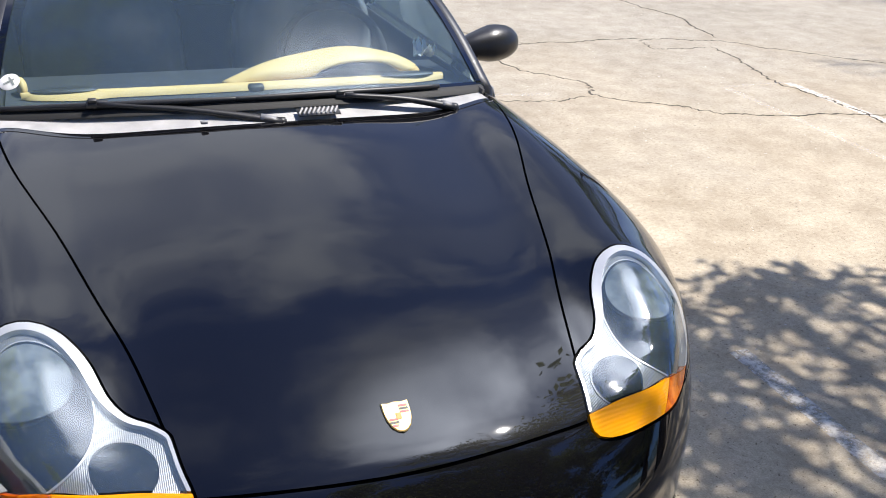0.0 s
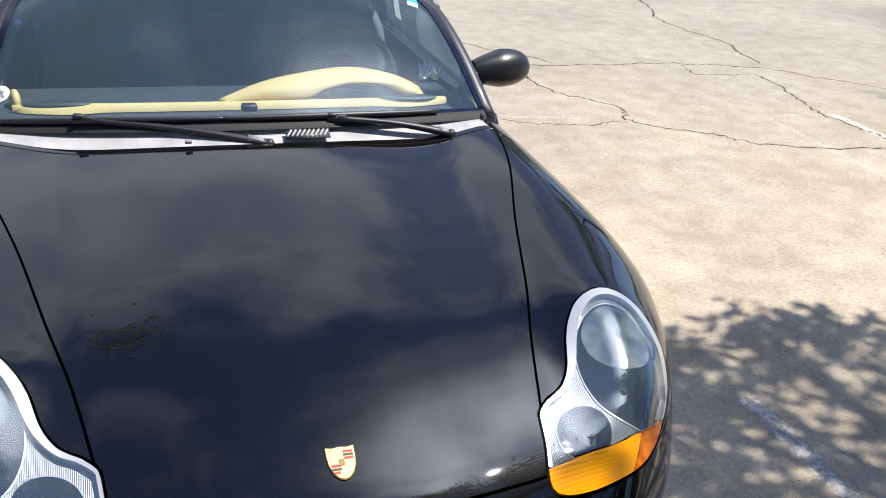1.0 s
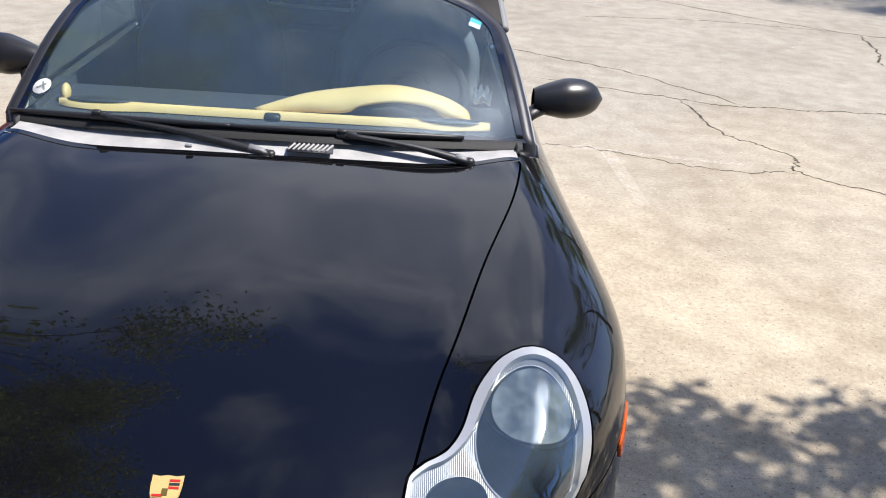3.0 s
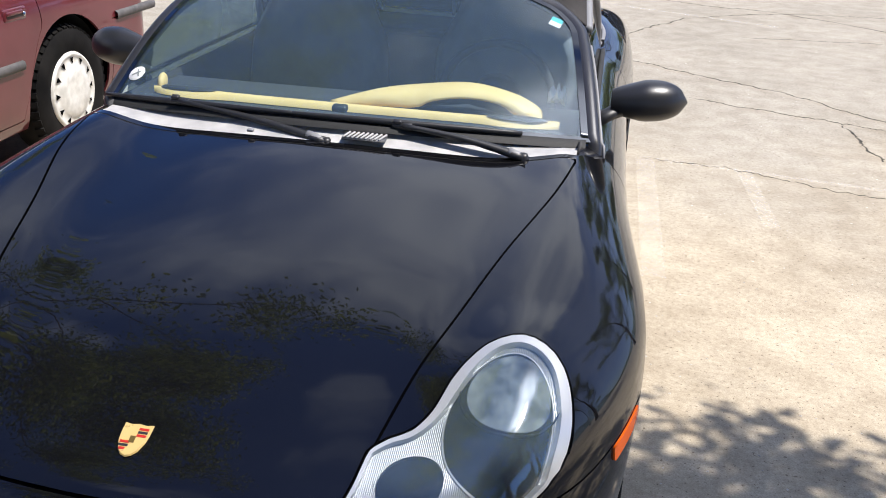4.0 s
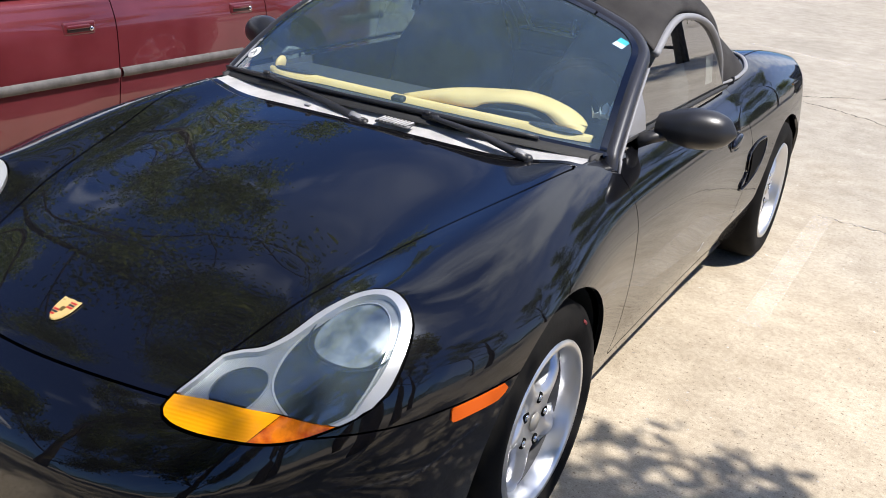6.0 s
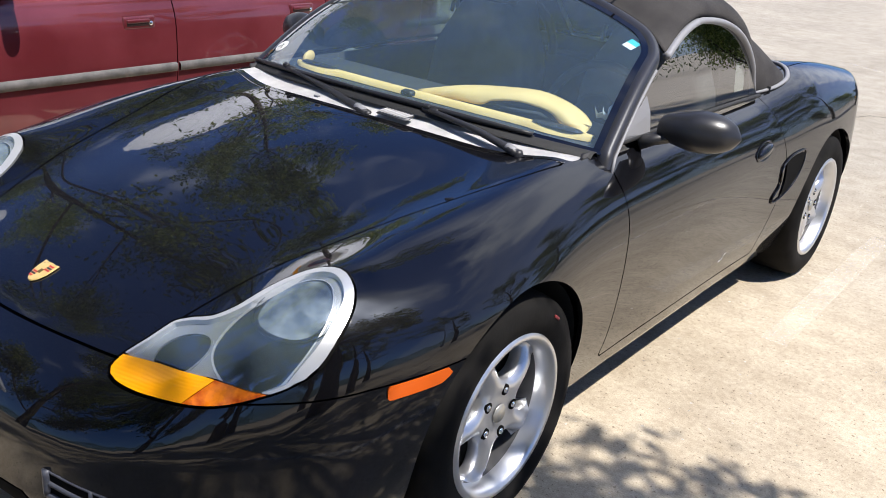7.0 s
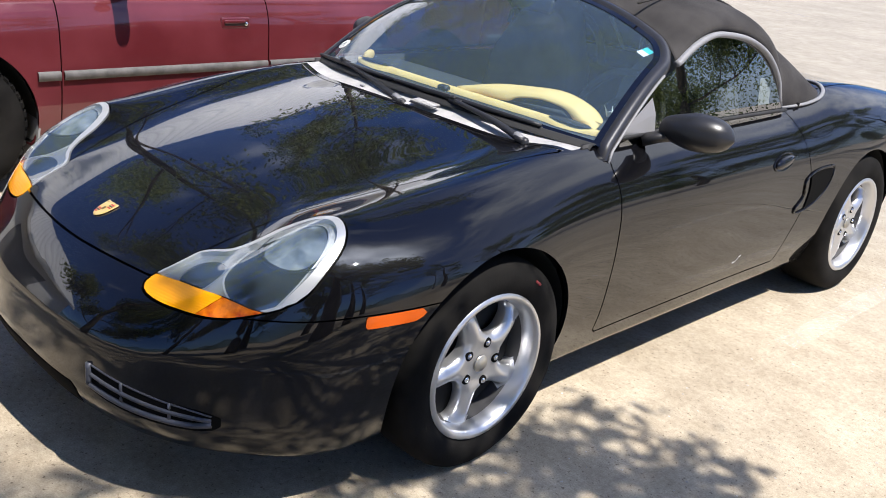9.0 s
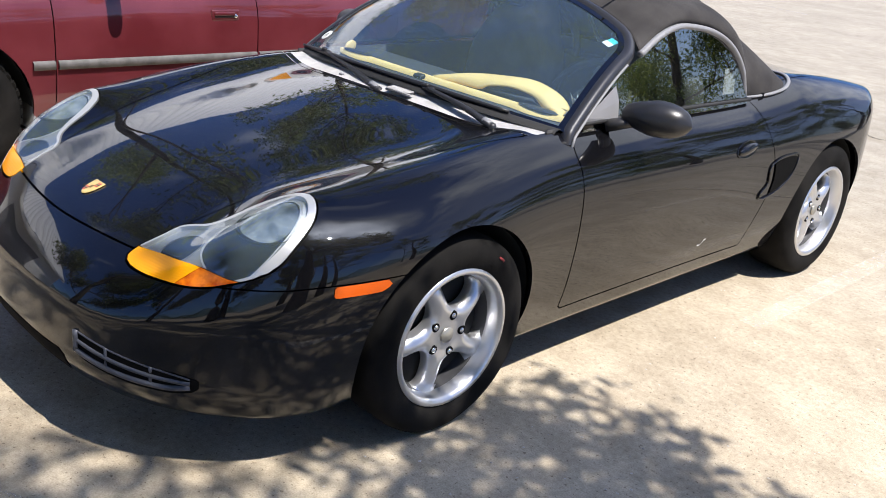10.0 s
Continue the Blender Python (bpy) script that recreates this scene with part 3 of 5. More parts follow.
def wheel(x, y, side, r_tyre=0.316, width=0.205):
    """Five-spoke alloy on a road tyre, its face towards side."""
    w = new("wheel")
    w.parent = sports_car
    w.matrix_basis = pose(x, y, r_tyre - 0.004) @ (pose(0, 0, 0, 0, 90, 0) if side > 0 else pose(0, 0, 0, 0, -90, 0))
    h, rr = width / 2, 0.212
    prof = [(rr, -h + 0.015), (rr + 0.03, -h + 0.004), (r_tyre - 0.03, -h + 0.006), (r_tyre - 0.006, -h + 0.022), (r_tyre, -h + 0.05), (r_tyre, h - 0.05), (r_tyre - 0.006, h - 0.022),
            (r_tyre - 0.03, h - 0.004), (rr + 0.045, h), (rr + 0.018, h - 0.004), (rr + 0.004, h - 0.012), (rr - 0.006, h - 0.02)]
    part("tyre", lathe(prof, 64), RUBBER, w)
    rim = [(rr + 0.010, h - 0.014), (rr + 0.004, h - 0.004), (rr - 0.008, h - 0.005), (rr - 0.016, h - 0.018), (rr - 0.022, h - 0.055), (rr - 0.030, h - 0.10), (rr - 0.03, -h)]
    part("rim", lathe(rim[:5], 64), SILVER, w)
    # barrel continues the rim; the shade inside it is put into a darker alloy
    part("barrel", lathe(rim[4:], 64), DARK_ALLOY, w, "inner barrel, its shade put into a darker alloy colour")
    # cast face: five rounded windows leave five crowned spokes
    R, A = np.linspace(0.020, 0.199, 34), np.linspace(0, math.tau, 181)[:-1]
    P = np.array([(r * math.cos(a), r * math.sin(a), 0.0) for r in R for a in A])
    n_a = len(A)
    Q = [(i * n_a + j, i * n_a + (j + 1) % n_a, (i + 1) * n_a + (j + 1) % n_a, (i + 1) * n_a + j) for i in range(len(R) - 1) for j in range(n_a)]

    def hole(p):
        r, a = np.hypot(p[:, 0], p[:, 1]), np.arctan2(p[:, 1], p[:, 0]) - math.pi / 2
        a = a - 0.9 * (r - 0.08)
        a = (a + math.pi / 5) % (math.tau / 5) - math.pi / 5
        return wheel_hole(np.stack([r * np.cos(a), r * np.sin(a)], -1))

    P, _, keep = split(P, Q, hole)
    r = np.hypot(P[:, 0], P[:, 1])
    rim_near = np.clip(1 + hole(P) / 0.028, 0, 1)
    P[:, 2] = h - 0.040 + 0.008 * np.sin(np.clip((r - 0.05) / 0.12, 0, 1) * math.pi) - 0.012 * step(r, 0.15, 0.199) - 0.018 * rim_near ** 2 * step(r, 0.06, 0.09)
    used = sorted({i for q in keep for i in q})
    at = {i: k for k, i in enumerate(used)}
    bm = bmesh.new()
    vs = [bm.verts.new(P[i]) for i in used]
    for q in keep:
        bm.faces.new([vs[at[i]] for i in q])
    bm.normal_update()
    rim_edges = [e for e in bm.edges if e.is_boundary]
    out = bmesh.ops.extrude_edge_only(bm, edges=rim_edges)["geom"]
    for v in out:
        if isinstance(v, bmesh.types.BMVert):
            v.co.z -= 0.030
    part("spokes", bm, SILVER, w)
    part("centre_cap", lathe([(0.0, h - 0.031), (0.022, h - 0.032), (0.025, h - 0.037)], 24), shader("cap", (0.4, 0.38, 0.33), 0.35, 0.6), w)
    for k in range(5):
        a = math.tau * k / 5 + math.pi / 2
        m = Matrix.Translation((0.062 * math.cos(a), 0.062 * math.sin(a), 0))
        part("bolt_hole", lathe([(0.0, h - 0.0365), (0.0145, h - 0.0365), (0.0155, h - 0.043)], 16, m), GAP, w)
        part("wheel_bolt", lathe([(0.0, h - 0.033), (0.007, h - 0.033), (0.0085, h - 0.036), (0.0085, h - 0.046)], 8, m), CHROME, w)
    part("brake_disc", lathe([(0.05, h - 0.12), (0.149, h - 0.12), (0.149, h - 0.145), (0.05, h - 0.145)], 40), shader("disc", (0.2, 0.19, 0.18), 0.4, 0.8), w)
    # added dark disc that makes the wheel windows read as shaded
    part("dark_backing", lathe([(0.0, h - 0.095), (0.178, h - 0.095), (0.178, h - 0.12)], 40), LINER, w)
    part("wheel_well_back", lathe([(0.0, -h + 0.03), (0.20, -h + 0.03)], 32), GAP, w)
    if side > 0 and y == HUB_F:
        a = math.pi * 0.5 + 0.95
        mark = [(r_tyre - 0.042) * np.array((math.cos(q), math.sin(q))) for q in np.linspace(a - 0.05, a + 0.05, 6)]
        part("tyre_mark", tube([(*q, h - 0.0005) for q in mark], 0.004, 6, 0.4), shader("tyre_red", (0.35, 0.05, 0.05), 0.8), w, "faded red paint mark on the tyre")
    return w


def arch_liner(x_out, yc, s):
    """The dark upper shell inside a wheel opening."""
    rows = []
    for a in np.linspace(-0.12 * math.pi, 1.12 * math.pi, 30):
        c, d = math.cos(a), math.sin(a)
        z0 = max(HUB_Z + 0.356 * d, 0.18)
        x1 = min(x_out, float(side_x(z0)) - 0.004)
        rows.append([(s * q, yc + r * c, max(HUB_Z + r * d, 0.18)) for q, r in ((x1, 0.356), (0.60, 0.362), (0.47, 0.36), (0.46, 0.05))])
    part("wheel_arch", sheet(rows), LINER, sports_car)


for s in (1, -1):
    wheel(s * 0.742, HUB_F, s)
    wheel(s * 0.738, HUB_R, s, 0.316, 0.225)
    arch_liner(0.82, HUB_F, s)
    arch_liner(0.84, HUB_R, s)


# ---- bumper grilles, side markers, emblem, handles ----
def on_body(x, y, z, f=body_f):
    """The point of the body's surface nearest to a guess, and its normal."""
    p = np.array([[x, y, z]], float)
    for _ in range(6):
        g = gradient(f, p)
        p = p - (f(p) / (g * g).sum(-1))[:, None] * g
    return Vector(p[0]), Vector(gradient(f, p)[0]).normalized()


def strip_of(name, faces, g, material, label="", lift=0.0, lip=0.0, parent=None):
    """Part of the body's own surface where g > 0, as a piece laid on or into it."""
    W, keep, _ = split(V, faces, g)
    return panel(name, W, keep, body_f, material, parent or sports_car, label, lip=lip, lift=lift) if keep else None


# dark lower rim of each projector
for s in (1, -1):
    ring = [on_body(s * (0.612 + 0.079 * math.cos(a)), -0.512 + 0.075 * math.sin(a), 0.66) for a in np.linspace(-3.3, 0.1, 26)]
    part("projector_rim", tube([p - 0.004 * n_ for p, n_ in ring], [0.0042 * math.sin(math.pi * (k + 0.6) / 26.2) + 0.0006 for k in range(26)], 6), GAP, sports_car, "black crescent rim of the projector lamp")

bumper_half = by_side(bump_F, V)
grille_low = keyed((0.2, 0.292), (0.31, 0.288), (0.42, 0.268), (0.52, 0.258), (0.61, 0.262), (0.7, 0.30))
grille_top = keyed((0.2, 0.372), (0.31, 0.362), (0.42, 0.344), (0.52, 0.328), (0.61, 0.312), (0.7, 0.28))


def grille_f(V):
    x, z = np.abs(V[:, 0]), V[:, 2]
    return np.where(V[:, 1] < -0.3, np.minimum(np.minimum(z - grille_low(x), grille_top(x) - z), np.minimum(x - 0.312 - 0.3 * (0.36 - z), 0.638 - x)), -1.0)


GRILLE = rough_spots(shader("grille_grey", (0.075, 0.08, 0.10), 0.5, 0.2), 30, 0.35, 0.55)
for half in bumper_half:
    strip_of("grille_recess", half, grille_f, GAP, "dark opening behind the grille", lift=0.0015)


def front_line(s, xs, zs):
    """A line on the bumper's face through heights zs at distances xs from the middle."""
    return [on_body(s * x, float(nose_y(np.array(x))) - 0.02, z)[0] for x, z in zip(xs, zs)]


for s in (1, -1):
    xs = np.linspace(0.322, 0.632, 18)
    lo, hi = grille_low(xs), grille_top(xs)
    bend = 0.5 - 0.5 * step(xs, 0.60, 0.634)
    grille = part("bumper_grille", tube(front_line(s, xs, lo + (hi - lo) * (0.22 + 0.2 * (0.5 - bend))), 0.0085, 8), GRILLE, sports_car, "grey slatted air intake grille")
    part("slat", tube(front_line(s, xs, lo + (hi - lo) * 0.62), 0.0065, 8), GRILLE, grille)
    part("slat", tube(front_line(s, xs, hi - 0.002), 0.003, 6), GRILLE, grille)
    for x, r_ in ((0.326, 0.010), (0.43, 0.0055), (0.55, 0.0055)):
        zl, zh = float(grille_low(x)), float(grille_top(x))
        part("post", tube(front_line(s, [x] * 5, np.linspace(zl + 0.22 * (zh - zl), zh, 5)), r_, 6), GRILLE, grille)


def intake_f(V):
    x, z = np.abs(V[:, 0]), V[:, 2]
    return np.where(V[:, 1] < -0.5, np.minimum(np.minimum(z - 0.205, 0.275 - z), 0.26 - x), -1.0)


strip_of("centre_intake", bump_F, intake_f, GAP, "dark lower air intake", lift=0.0015)


def marker_f(V):
    y, z = V[:, 1], V[:, 2]
    top = seam_z(y) - 0.003
    return np.where(np.abs(V[:, 0]) > 0.5, np.minimum(np.minimum(z - top + 0.029, top - z), np.minimum(y + 0.437, -0.268 + (z - 0.573) - y)), -1.0)


for half in bumper_half:
    strip_of("side_marker", [q for q in half if V[q[0]][1] > -0.6], marker_f, REDLENS, "orange-red side marker lens", lift=0.004, lip=0.008)


GOLD = rough_spots(shader("emblem_gold", (0.80, 0.56, 0.22), 0.35, 0.35), 60, 0.2, 0.4)
EMBLEM_RED = shader("emblem_red", (0.48, 0.02, 0.015), 0.3, coat=0.5)
c0, n0 = on_body(0, -0.700, 0.63)
frame_x = Vector((1, 0, 0))
frame_y = n0.cross(frame_x).normalized()
EM = Matrix.Translation(c0 + 0.002 * n0) @ Matrix((frame_x, frame_y, n0)).transposed().to_4x4()


def shield(w, h, t):
    pts = [(0, 1.0), (0.5, 0.93), (1.0, 1.0), (1.0, 0.4), (0.93, -0.1), (0.7, -0.6), (0.35, -0.9), (0, -1.0)]
    pts = pts + [(-x, y) for x, y in pts[-2:0:-1]]
    bm = bmesh.new()
    lo = [bm.verts.new(EM @ Vector((w * x, h * y, 0))) for x, y in pts]
    hi = [bm.verts.new(EM @ Vector((w * x * 0.94, h * y * 0.94, t))) for x, y in pts]
    bm.faces.new(hi)
    for k in range(len(pts)):
        bm.faces.new((lo[k], lo[(k + 1) % len(pts)], hi[(k + 1) % len(pts)], hi[k]))
    return bm


emblem = part("emblem", shield(0.026, 0.033, 0.003), GOLD, sports_car, "gold shield emblem with red bars", smooth=False)
for sx, sy, cols in ((1, 1, (EMBLEM_RED, PLASTIC, EMBLEM_RED)), (-1, -1, (EMBLEM_RED, PLASTIC, EMBLEM_RED))):
    for k, c in enumerate(cols):
        m = EM @ pose(sx * (0.013 if sy > 0 else 0.011), sy * (0.006 if sy < 0 else 0.008) + (k * 0.0065 if sy > 0 else -k * 0.0065), 0.0034)
        part("bar", boxed((0.017 if sy > 0 or k < 2 else 0.011, 0.0045, 0.0008), m), c, emblem, smooth=False)
part("badge_centre", boxed((0.010, 0.013, 0.0008), EM @ pose(0, 0, 0.0036), 0.0003), shader("badge_dark", (0.16, 0.11, 0.03), 0.4, 0.5), emblem, smooth=False)

for s in (1, -1):
    a, na = on_body(s * 0.82, 1.62, 0.70)
    cup = lathe([(0.0, -0.004), (0.6, -0.004), (0.85, -0.002), (1.0, 0.004), (1.05, 0.002)], 32, Matrix.Translation(a) @ na.to_track_quat("Z", "Y").to_matrix().to_4x4() @ pose(0, 0, 0, 0, 0, 8 * s) @ Matrix.Diagonal((0.078, 0.032, 1, 1)))
    handle = part("door_handle", cup, PAINT, sports_car, "black door handle in its oval cup")
    bm = bmesh.new()
    bmesh.ops.create_uvsphere(bm, u_segments=20, v_segments=10, radius=1, matrix=Matrix.Translation(a + 0.006 * na) @ na.to_track_quat("Z", "Y").to_matrix().to_4x4() @ pose(0, 0, 0, 0, 0, 8 * s) @ Matrix.Diagonal((0.072, 0.021, 0.014, 1)))
    part("grip", bm, PAINT, handle)


def scoop_f(V):
    y, z = V[:, 1], V[:, 2]
    g = scoop_plan(np.stack([y, z], -1))
    return np.where(np.abs(V[:, 0]) > 0.6, g, -1.0)


scoop_plan = outline_f([(1.83, 0.60), (1.90, 0.632), (2.00, 0.640), (2.045, 0.632), (2.03, 0.575), (1.97, 0.515), (1.88, 0.475), (1.80, 0.462), (1.785, 0.485), (1.83, 0.53)], 80)
rear_side = [q for q in rear_F if 1.6 < V[q[0]][1] < 2.3 and abs(V[q[0]][0]) > 0.6]
for half in by_side(rear_side, V):
    rim = strip_of("side_intake", half, scoop_f, PAINT, "black side air intake with a dark slot", lift=0.003, lip=0.01)
    strip_of("intake_slot", half, lambda V: scoop_f(V) - 0.009, GAP, lift=0.0045, parent=rim)

for s in (1, -1):
    loop = spline([(1.83, 0.60), (1.90, 0.632), (2.00, 0.640), (2.045, 0.632), (2.03, 0.575), (1.97, 0.515), (1.88, 0.475), (1.80, 0.462), (1.785, 0.485), (1.83, 0.53)], 50, True)
    ring = [on_body(s * 0.84, y, z) for y, z in loop]
    part("intake_lip", tube([p + 0.003 * n_ for p, n_ in ring] + [ring[0][0] + 0.003 * ring[0][1]], 0.0045, 6, caps=False), PAINT, sports_car)

SCUFF = vary(shader("scuff_white", (0.6, 0.6, 0.6), 0.8), (0.35, 0.35, 0.36), (0.75, 0.74, 0.73), 90)


def scuff(y0, z0, y1, z1, w):
    def g(V):
        y, z = V[:, 1], V[:, 2]
        e = np.array((y1 - y0, z1 - z0))
        t = ((y - y0) * e[0] + (z - z0) * e[1]) / (e @ e)
        d = np.hypot(y - y0 - np.clip(t, 0, 1) * e[0], z - z0 - np.clip(t, 0, 1) * e[1])
        return w * np.sin(np.clip(t, 0.02, 0.98) * math.pi) + w * 0.4 - d
    W, near, _ = split(V, [q for q in door_left if y0 - 0.1 < V[q[0]][1] < y1 + 0.1], g)
    if near:
        panel("scuff", W, near, body_f, SCUFF, sports_car, "pale scrape in the paint", lip=0, lift=0.0006)


door_left = by_side(door_F, V)[0]
scuff(1.375, 0.300, 1.490, 0.355, 0.0045)
scuff(1.085, 0.480, 1.110, 0.484, 0.002)
scuff(1.165, 0.365, 1.185, 0.372, 0.002)
scuff(1.150, 0.39, 1.160, 0.40, 0.0016)

# ---- windscreen, frame and soft top ----
FRAME_PAINT = rough_spots(shader("frame_paint", (0.022, 0.022, 0.026), 0.4, 0.0, 0.6, 0.3), 20, 0.35, 0.5)
SEAL = bumpy(shader("rubber_seal", (0.012, 0.012, 0.012), 0.7), 200, 0.2)
FRIT = shader("glass_black_band", (0.004, 0.004, 0.005), 0.06, 0.0, 0.6)


def screen_low(x):
    return np.array((x, 0.405 + 0.31 * x * x, 0.880 - 0.075 * x * x))


def screen_top(x):
    return np.array((x, 1.065 - 0.20 * x * x, 1.226 - 0.33 * x * x))


def screen(u, t):
    """A point of the windscreen: u from side to side, t from cowl to roof."""
    q = screen_low(u * 0.700) * (1 - t) + screen_top(u * 0.615) * t
    q[2] += 0.026 * math.sin(math.pi * t)
    return q


def screen_patch(u0, u1, t0, t1, lift, nu=24, nt=8):
    rows = []
    for t in np.linspace(t0, t1, nt):
        rows.append([])
        for u in np.linspace(u0, u1, nu):
            q = screen(u, t)
            n_ = np.cross(screen(u + 0.01, t) - q, screen(u, t + 0.01) - q)
            rows[-1].append(q + lift * n_ / np.linalg.norm(n_))
    return rows


windscreen = part("windscreen", sheet(screen_patch(-1, 1, 0, 1, 0, 41, 21)), SCREEN, sports_car, "clear curved windscreen glass")
windscreen.visible_shadow = False
part("glass_band", sheet(screen_patch(-1, 1, 0, 0.030, 0.002, 41, 3)), FRIT, windscreen, "black band along the glass edge")
def frame_path():
    """Round the glass from the left foot over the rounded corners to the right foot, as (u, t) pairs."""
    side = [(1.0, t) for t in np.linspace(-0.03, 0.80, 32)]
    bend = [(0.86 + 0.14 * math.cos(a), 0.80 + 0.20 * math.sin(a)) for a in np.linspace(0.1, math.pi / 2, 12)]
    top = [(u, 1.0) for u in np.linspace(0.82, 0.0, 16)]
    half_ = side + bend + top
    return half_ + [(-u, t) for u, t in half_[-2::-1]]


frame_uv = frame_path()
frame_pt = [Vector(screen(u, t)) - Vector((0, 0, 1.5 * max(-t, 0))) for u, t in frame_uv]
FRAME_OUT = []
rows = []
for k, (u, t) in enumerate(frame_uv):
    q = frame_pt[k]
    along = (frame_pt[min(k + 1, len(frame_pt) - 1)] - frame_pt[max(k - 1, 0)]).normalized()
    n_ = (Vector(screen(u + 0.01, t)) - q).cross(Vector(screen(u, t + 0.01)) - q).normalized()
    o = along.cross(n_).normalized()
    o = o if o.dot(q - Vector((0, 0.75, 1.05))) > 0 else -o
    FRAME_OUT.append((q, o, n_))
    rows.append([q + o * a_ + n_ * b_ for a_, b_ in ((-0.010, 0.002), (-0.003, 0.006), (0.010, 0.009), (0.021, 0.006), (0.029, -0.004), (0.032, -0.020), (0.026, -0.034), (0.0, -0.030))])
part("windscreen_frame", sheet(rows), FRAME_PAINT, sports_car, "dark painted windscreen frame")
rows = [[q - o * d + n_ * 0.0025 for d in (0.010, 0.030)] for q, o, n_ in FRAME_OUT]
part("glass_band", sheet(rows), FRIT, windscreen, "black band along the glass edge")
for side_ in (FRAME_OUT[:30], FRAME_OUT[-30:]):
    part("pillar_trim", tube([q + o * 0.034 - n_ * 0.012 for q, o, n_ in side_], 0.0045, 8), GREY_TRIM, sports_car, "thin bright trim line")


def top_front(v):
    """The soft top's front edge, just behind the frame."""
    t = 1.0 - 0.10 * (max(abs(v) - 0.80, 0) / 0.20) ** 2
    return Vector(screen(v * 1.035, t)) + Vector((0, 0.034, 0.006))


roof_mid = keyed((0.8, 1.20), (1.0, 1.232), (1.1, 1.246), (1.3, 1.272), (1.5, 1.274), (1.75, 1.225), (1.95, 1.12), (2.1, 1.01), (2.2, 0.925))
roof_x = keyed((0.8, 0.63), (1.0, 0.632), (1.3, 0.628), (1.6, 0.650), (1.85, 0.685), (2.0, 0.69), (2.2, 0.68))
roof_low = keyed((0.8, 1.06), (0.95, 1.098), (1.10, 1.148), (1.26, 1.170), (1.45, 1.150), (1.6, 1.085), (1.70, 0.99), (1.755, 0.87), (1.82, 0.84), (2.2, 0.84))


def roof(y, v):
    a = v * math.pi / 2
    xe = roof_x(y)
    x = xe * np.sign(v) * abs(math.sin(a)) ** 0.85
    z = roof_low(y) + (roof_mid(y) - roof_low(y)) * max(math.cos(a), 0) ** 0.8
    return Vector((x, y - 0.20 * x * x * (1 - step(y, 1.06, 1.6)) * 1.35, z))


rows = []
for k, y in enumerate(np.linspace(1.10, 2.2, 48)):
    w = float(step(k, 0, 9))
    rows.append([(top_front(v) + Vector((0, 0.012 * k, 0.002 * k))).lerp(roof(y, v), w) for v in np.linspace(-1, 1, 41)])
top_rows = rows
part("soft_top", sheet(rows, 0.006), CANVAS, sports_car, "faded black canvas soft top")
for v in (-0.42, 0.42):
    part("soft_top_seam", tube([roof(y, v) + Vector((0, 0, 0.003)) for y in np.linspace(1.09, 1.9, 20)], 0.004, 6), CANVAS, sports_car)
for s in (1, -1):
    arch = [r[40 if s > 0 else 0] + Vector((s * 0.006, 0, -0.012)) for r in top_rows if r[0].y < 1.775]
    part("window_seal", tube(arch, 0.014, 8, 0.8), GREY_TRIM, sports_car, "grey rubber seal round the side window")
    # side glass between door top and seal
    rows = []
    for y in np.linspace(0.66, 1.755, 40):
        zt = 0.80 + (screen(s, min((y - 0.60) / 0.43, 1.0))[2] - 0.80) if y < 1.03 else roof_low(y) - 0.012
        base = 0.862
        zt = max(min(zt - 0.02 if y < 1.03 else zt, 1.19), base + 0.003)
        rows.append([(s * (0.692 - 0.19 * (z - 0.86)), y, z) for z in np.linspace(base - 0.03, zt, 6)])
    part("side_window", sheet(rows), SIDE_GLASS, sports_car, "tinted side window glass").visible_shadow = False
    part("belt_seal", tube([(s * 0.700, y, 0.862 + 0.004 * math.sin((y - 0.6) * 2.6)) for y in np.linspace(0.62, 1.76, 20)], 0.009, 8, 0.8), SEAL, sports_car)
foot = spline([(0.705, 1.765), (0.722, 1.86), (0.728, 1.98), (0.705, 2.10), (0.62, 2.20), (0.42, 2.27), (0.0, 2.30)], 40)
foot = np.vstack([foot, (foot * (-1, 1))[-2::-1]])
foot = [on_body(x, y, 0.93) for x, y in foot]
part("top_trim", tube([p + 0.004 * n_ for p, n_ in foot], 0.009, 8, 0.7), GREY_TRIM, sports_car, "grey trim round the foot of the soft top")

# ---- cowl, wipers ----
COWL = bumpy(vary(shader("cowl_grey", (0.40, 0.39, 0.39), 0.6), (0.34, 0.335, 0.335), (0.48, 0.47, 0.46), 14), 220, 0.3)
rows = []
for i in range(7):
    t = i / 6
    row = []
    for x in np.linspace(-0.665, 0.665, 41):
        a = np.array((x, 0.310 + 0.23 * x * x, float(top_z(np.array(abs(x)), np.array(0.310 + 0.23 * x * x))) - 0.003))
        b = screen_low(x) + np.array((0, 0.012, -0.004))
        q = a * (1 - t) + b * t
        q[2] -= 0.006 * math.sin(math.pi * t)
        row.append(q)
    rows.append(row)
cowl = part("cowl_panel", sheet(rows), COWL, sports_car, "light grey cowl panel under the windscreen")
part("cowl_seal", sheet([[screen_low(x) + np.array((0, d, h)) for x in np.linspace(-0.685, 0.685, 41)] for d, h in ((-0.030, -0.010), (-0.018, 0.003), (0.008, 0.006))]), SEAL, sports_car, "black seal at the foot of the glass")
for k in range(9):
    x = 0.075 + k * 0.012
    part("vent_slat", boxed((0.006, 0.034, 0.006), pose(x, 0.352, 0.866, 14, 0, -28), 0.002, 1), COWL, cowl)
part("vent_back", boxed((0.115, 0.036, 0.003), pose(0.123, 0.352, 0.862, 14, 0, 0)), DARK_ALLOY, cowl)
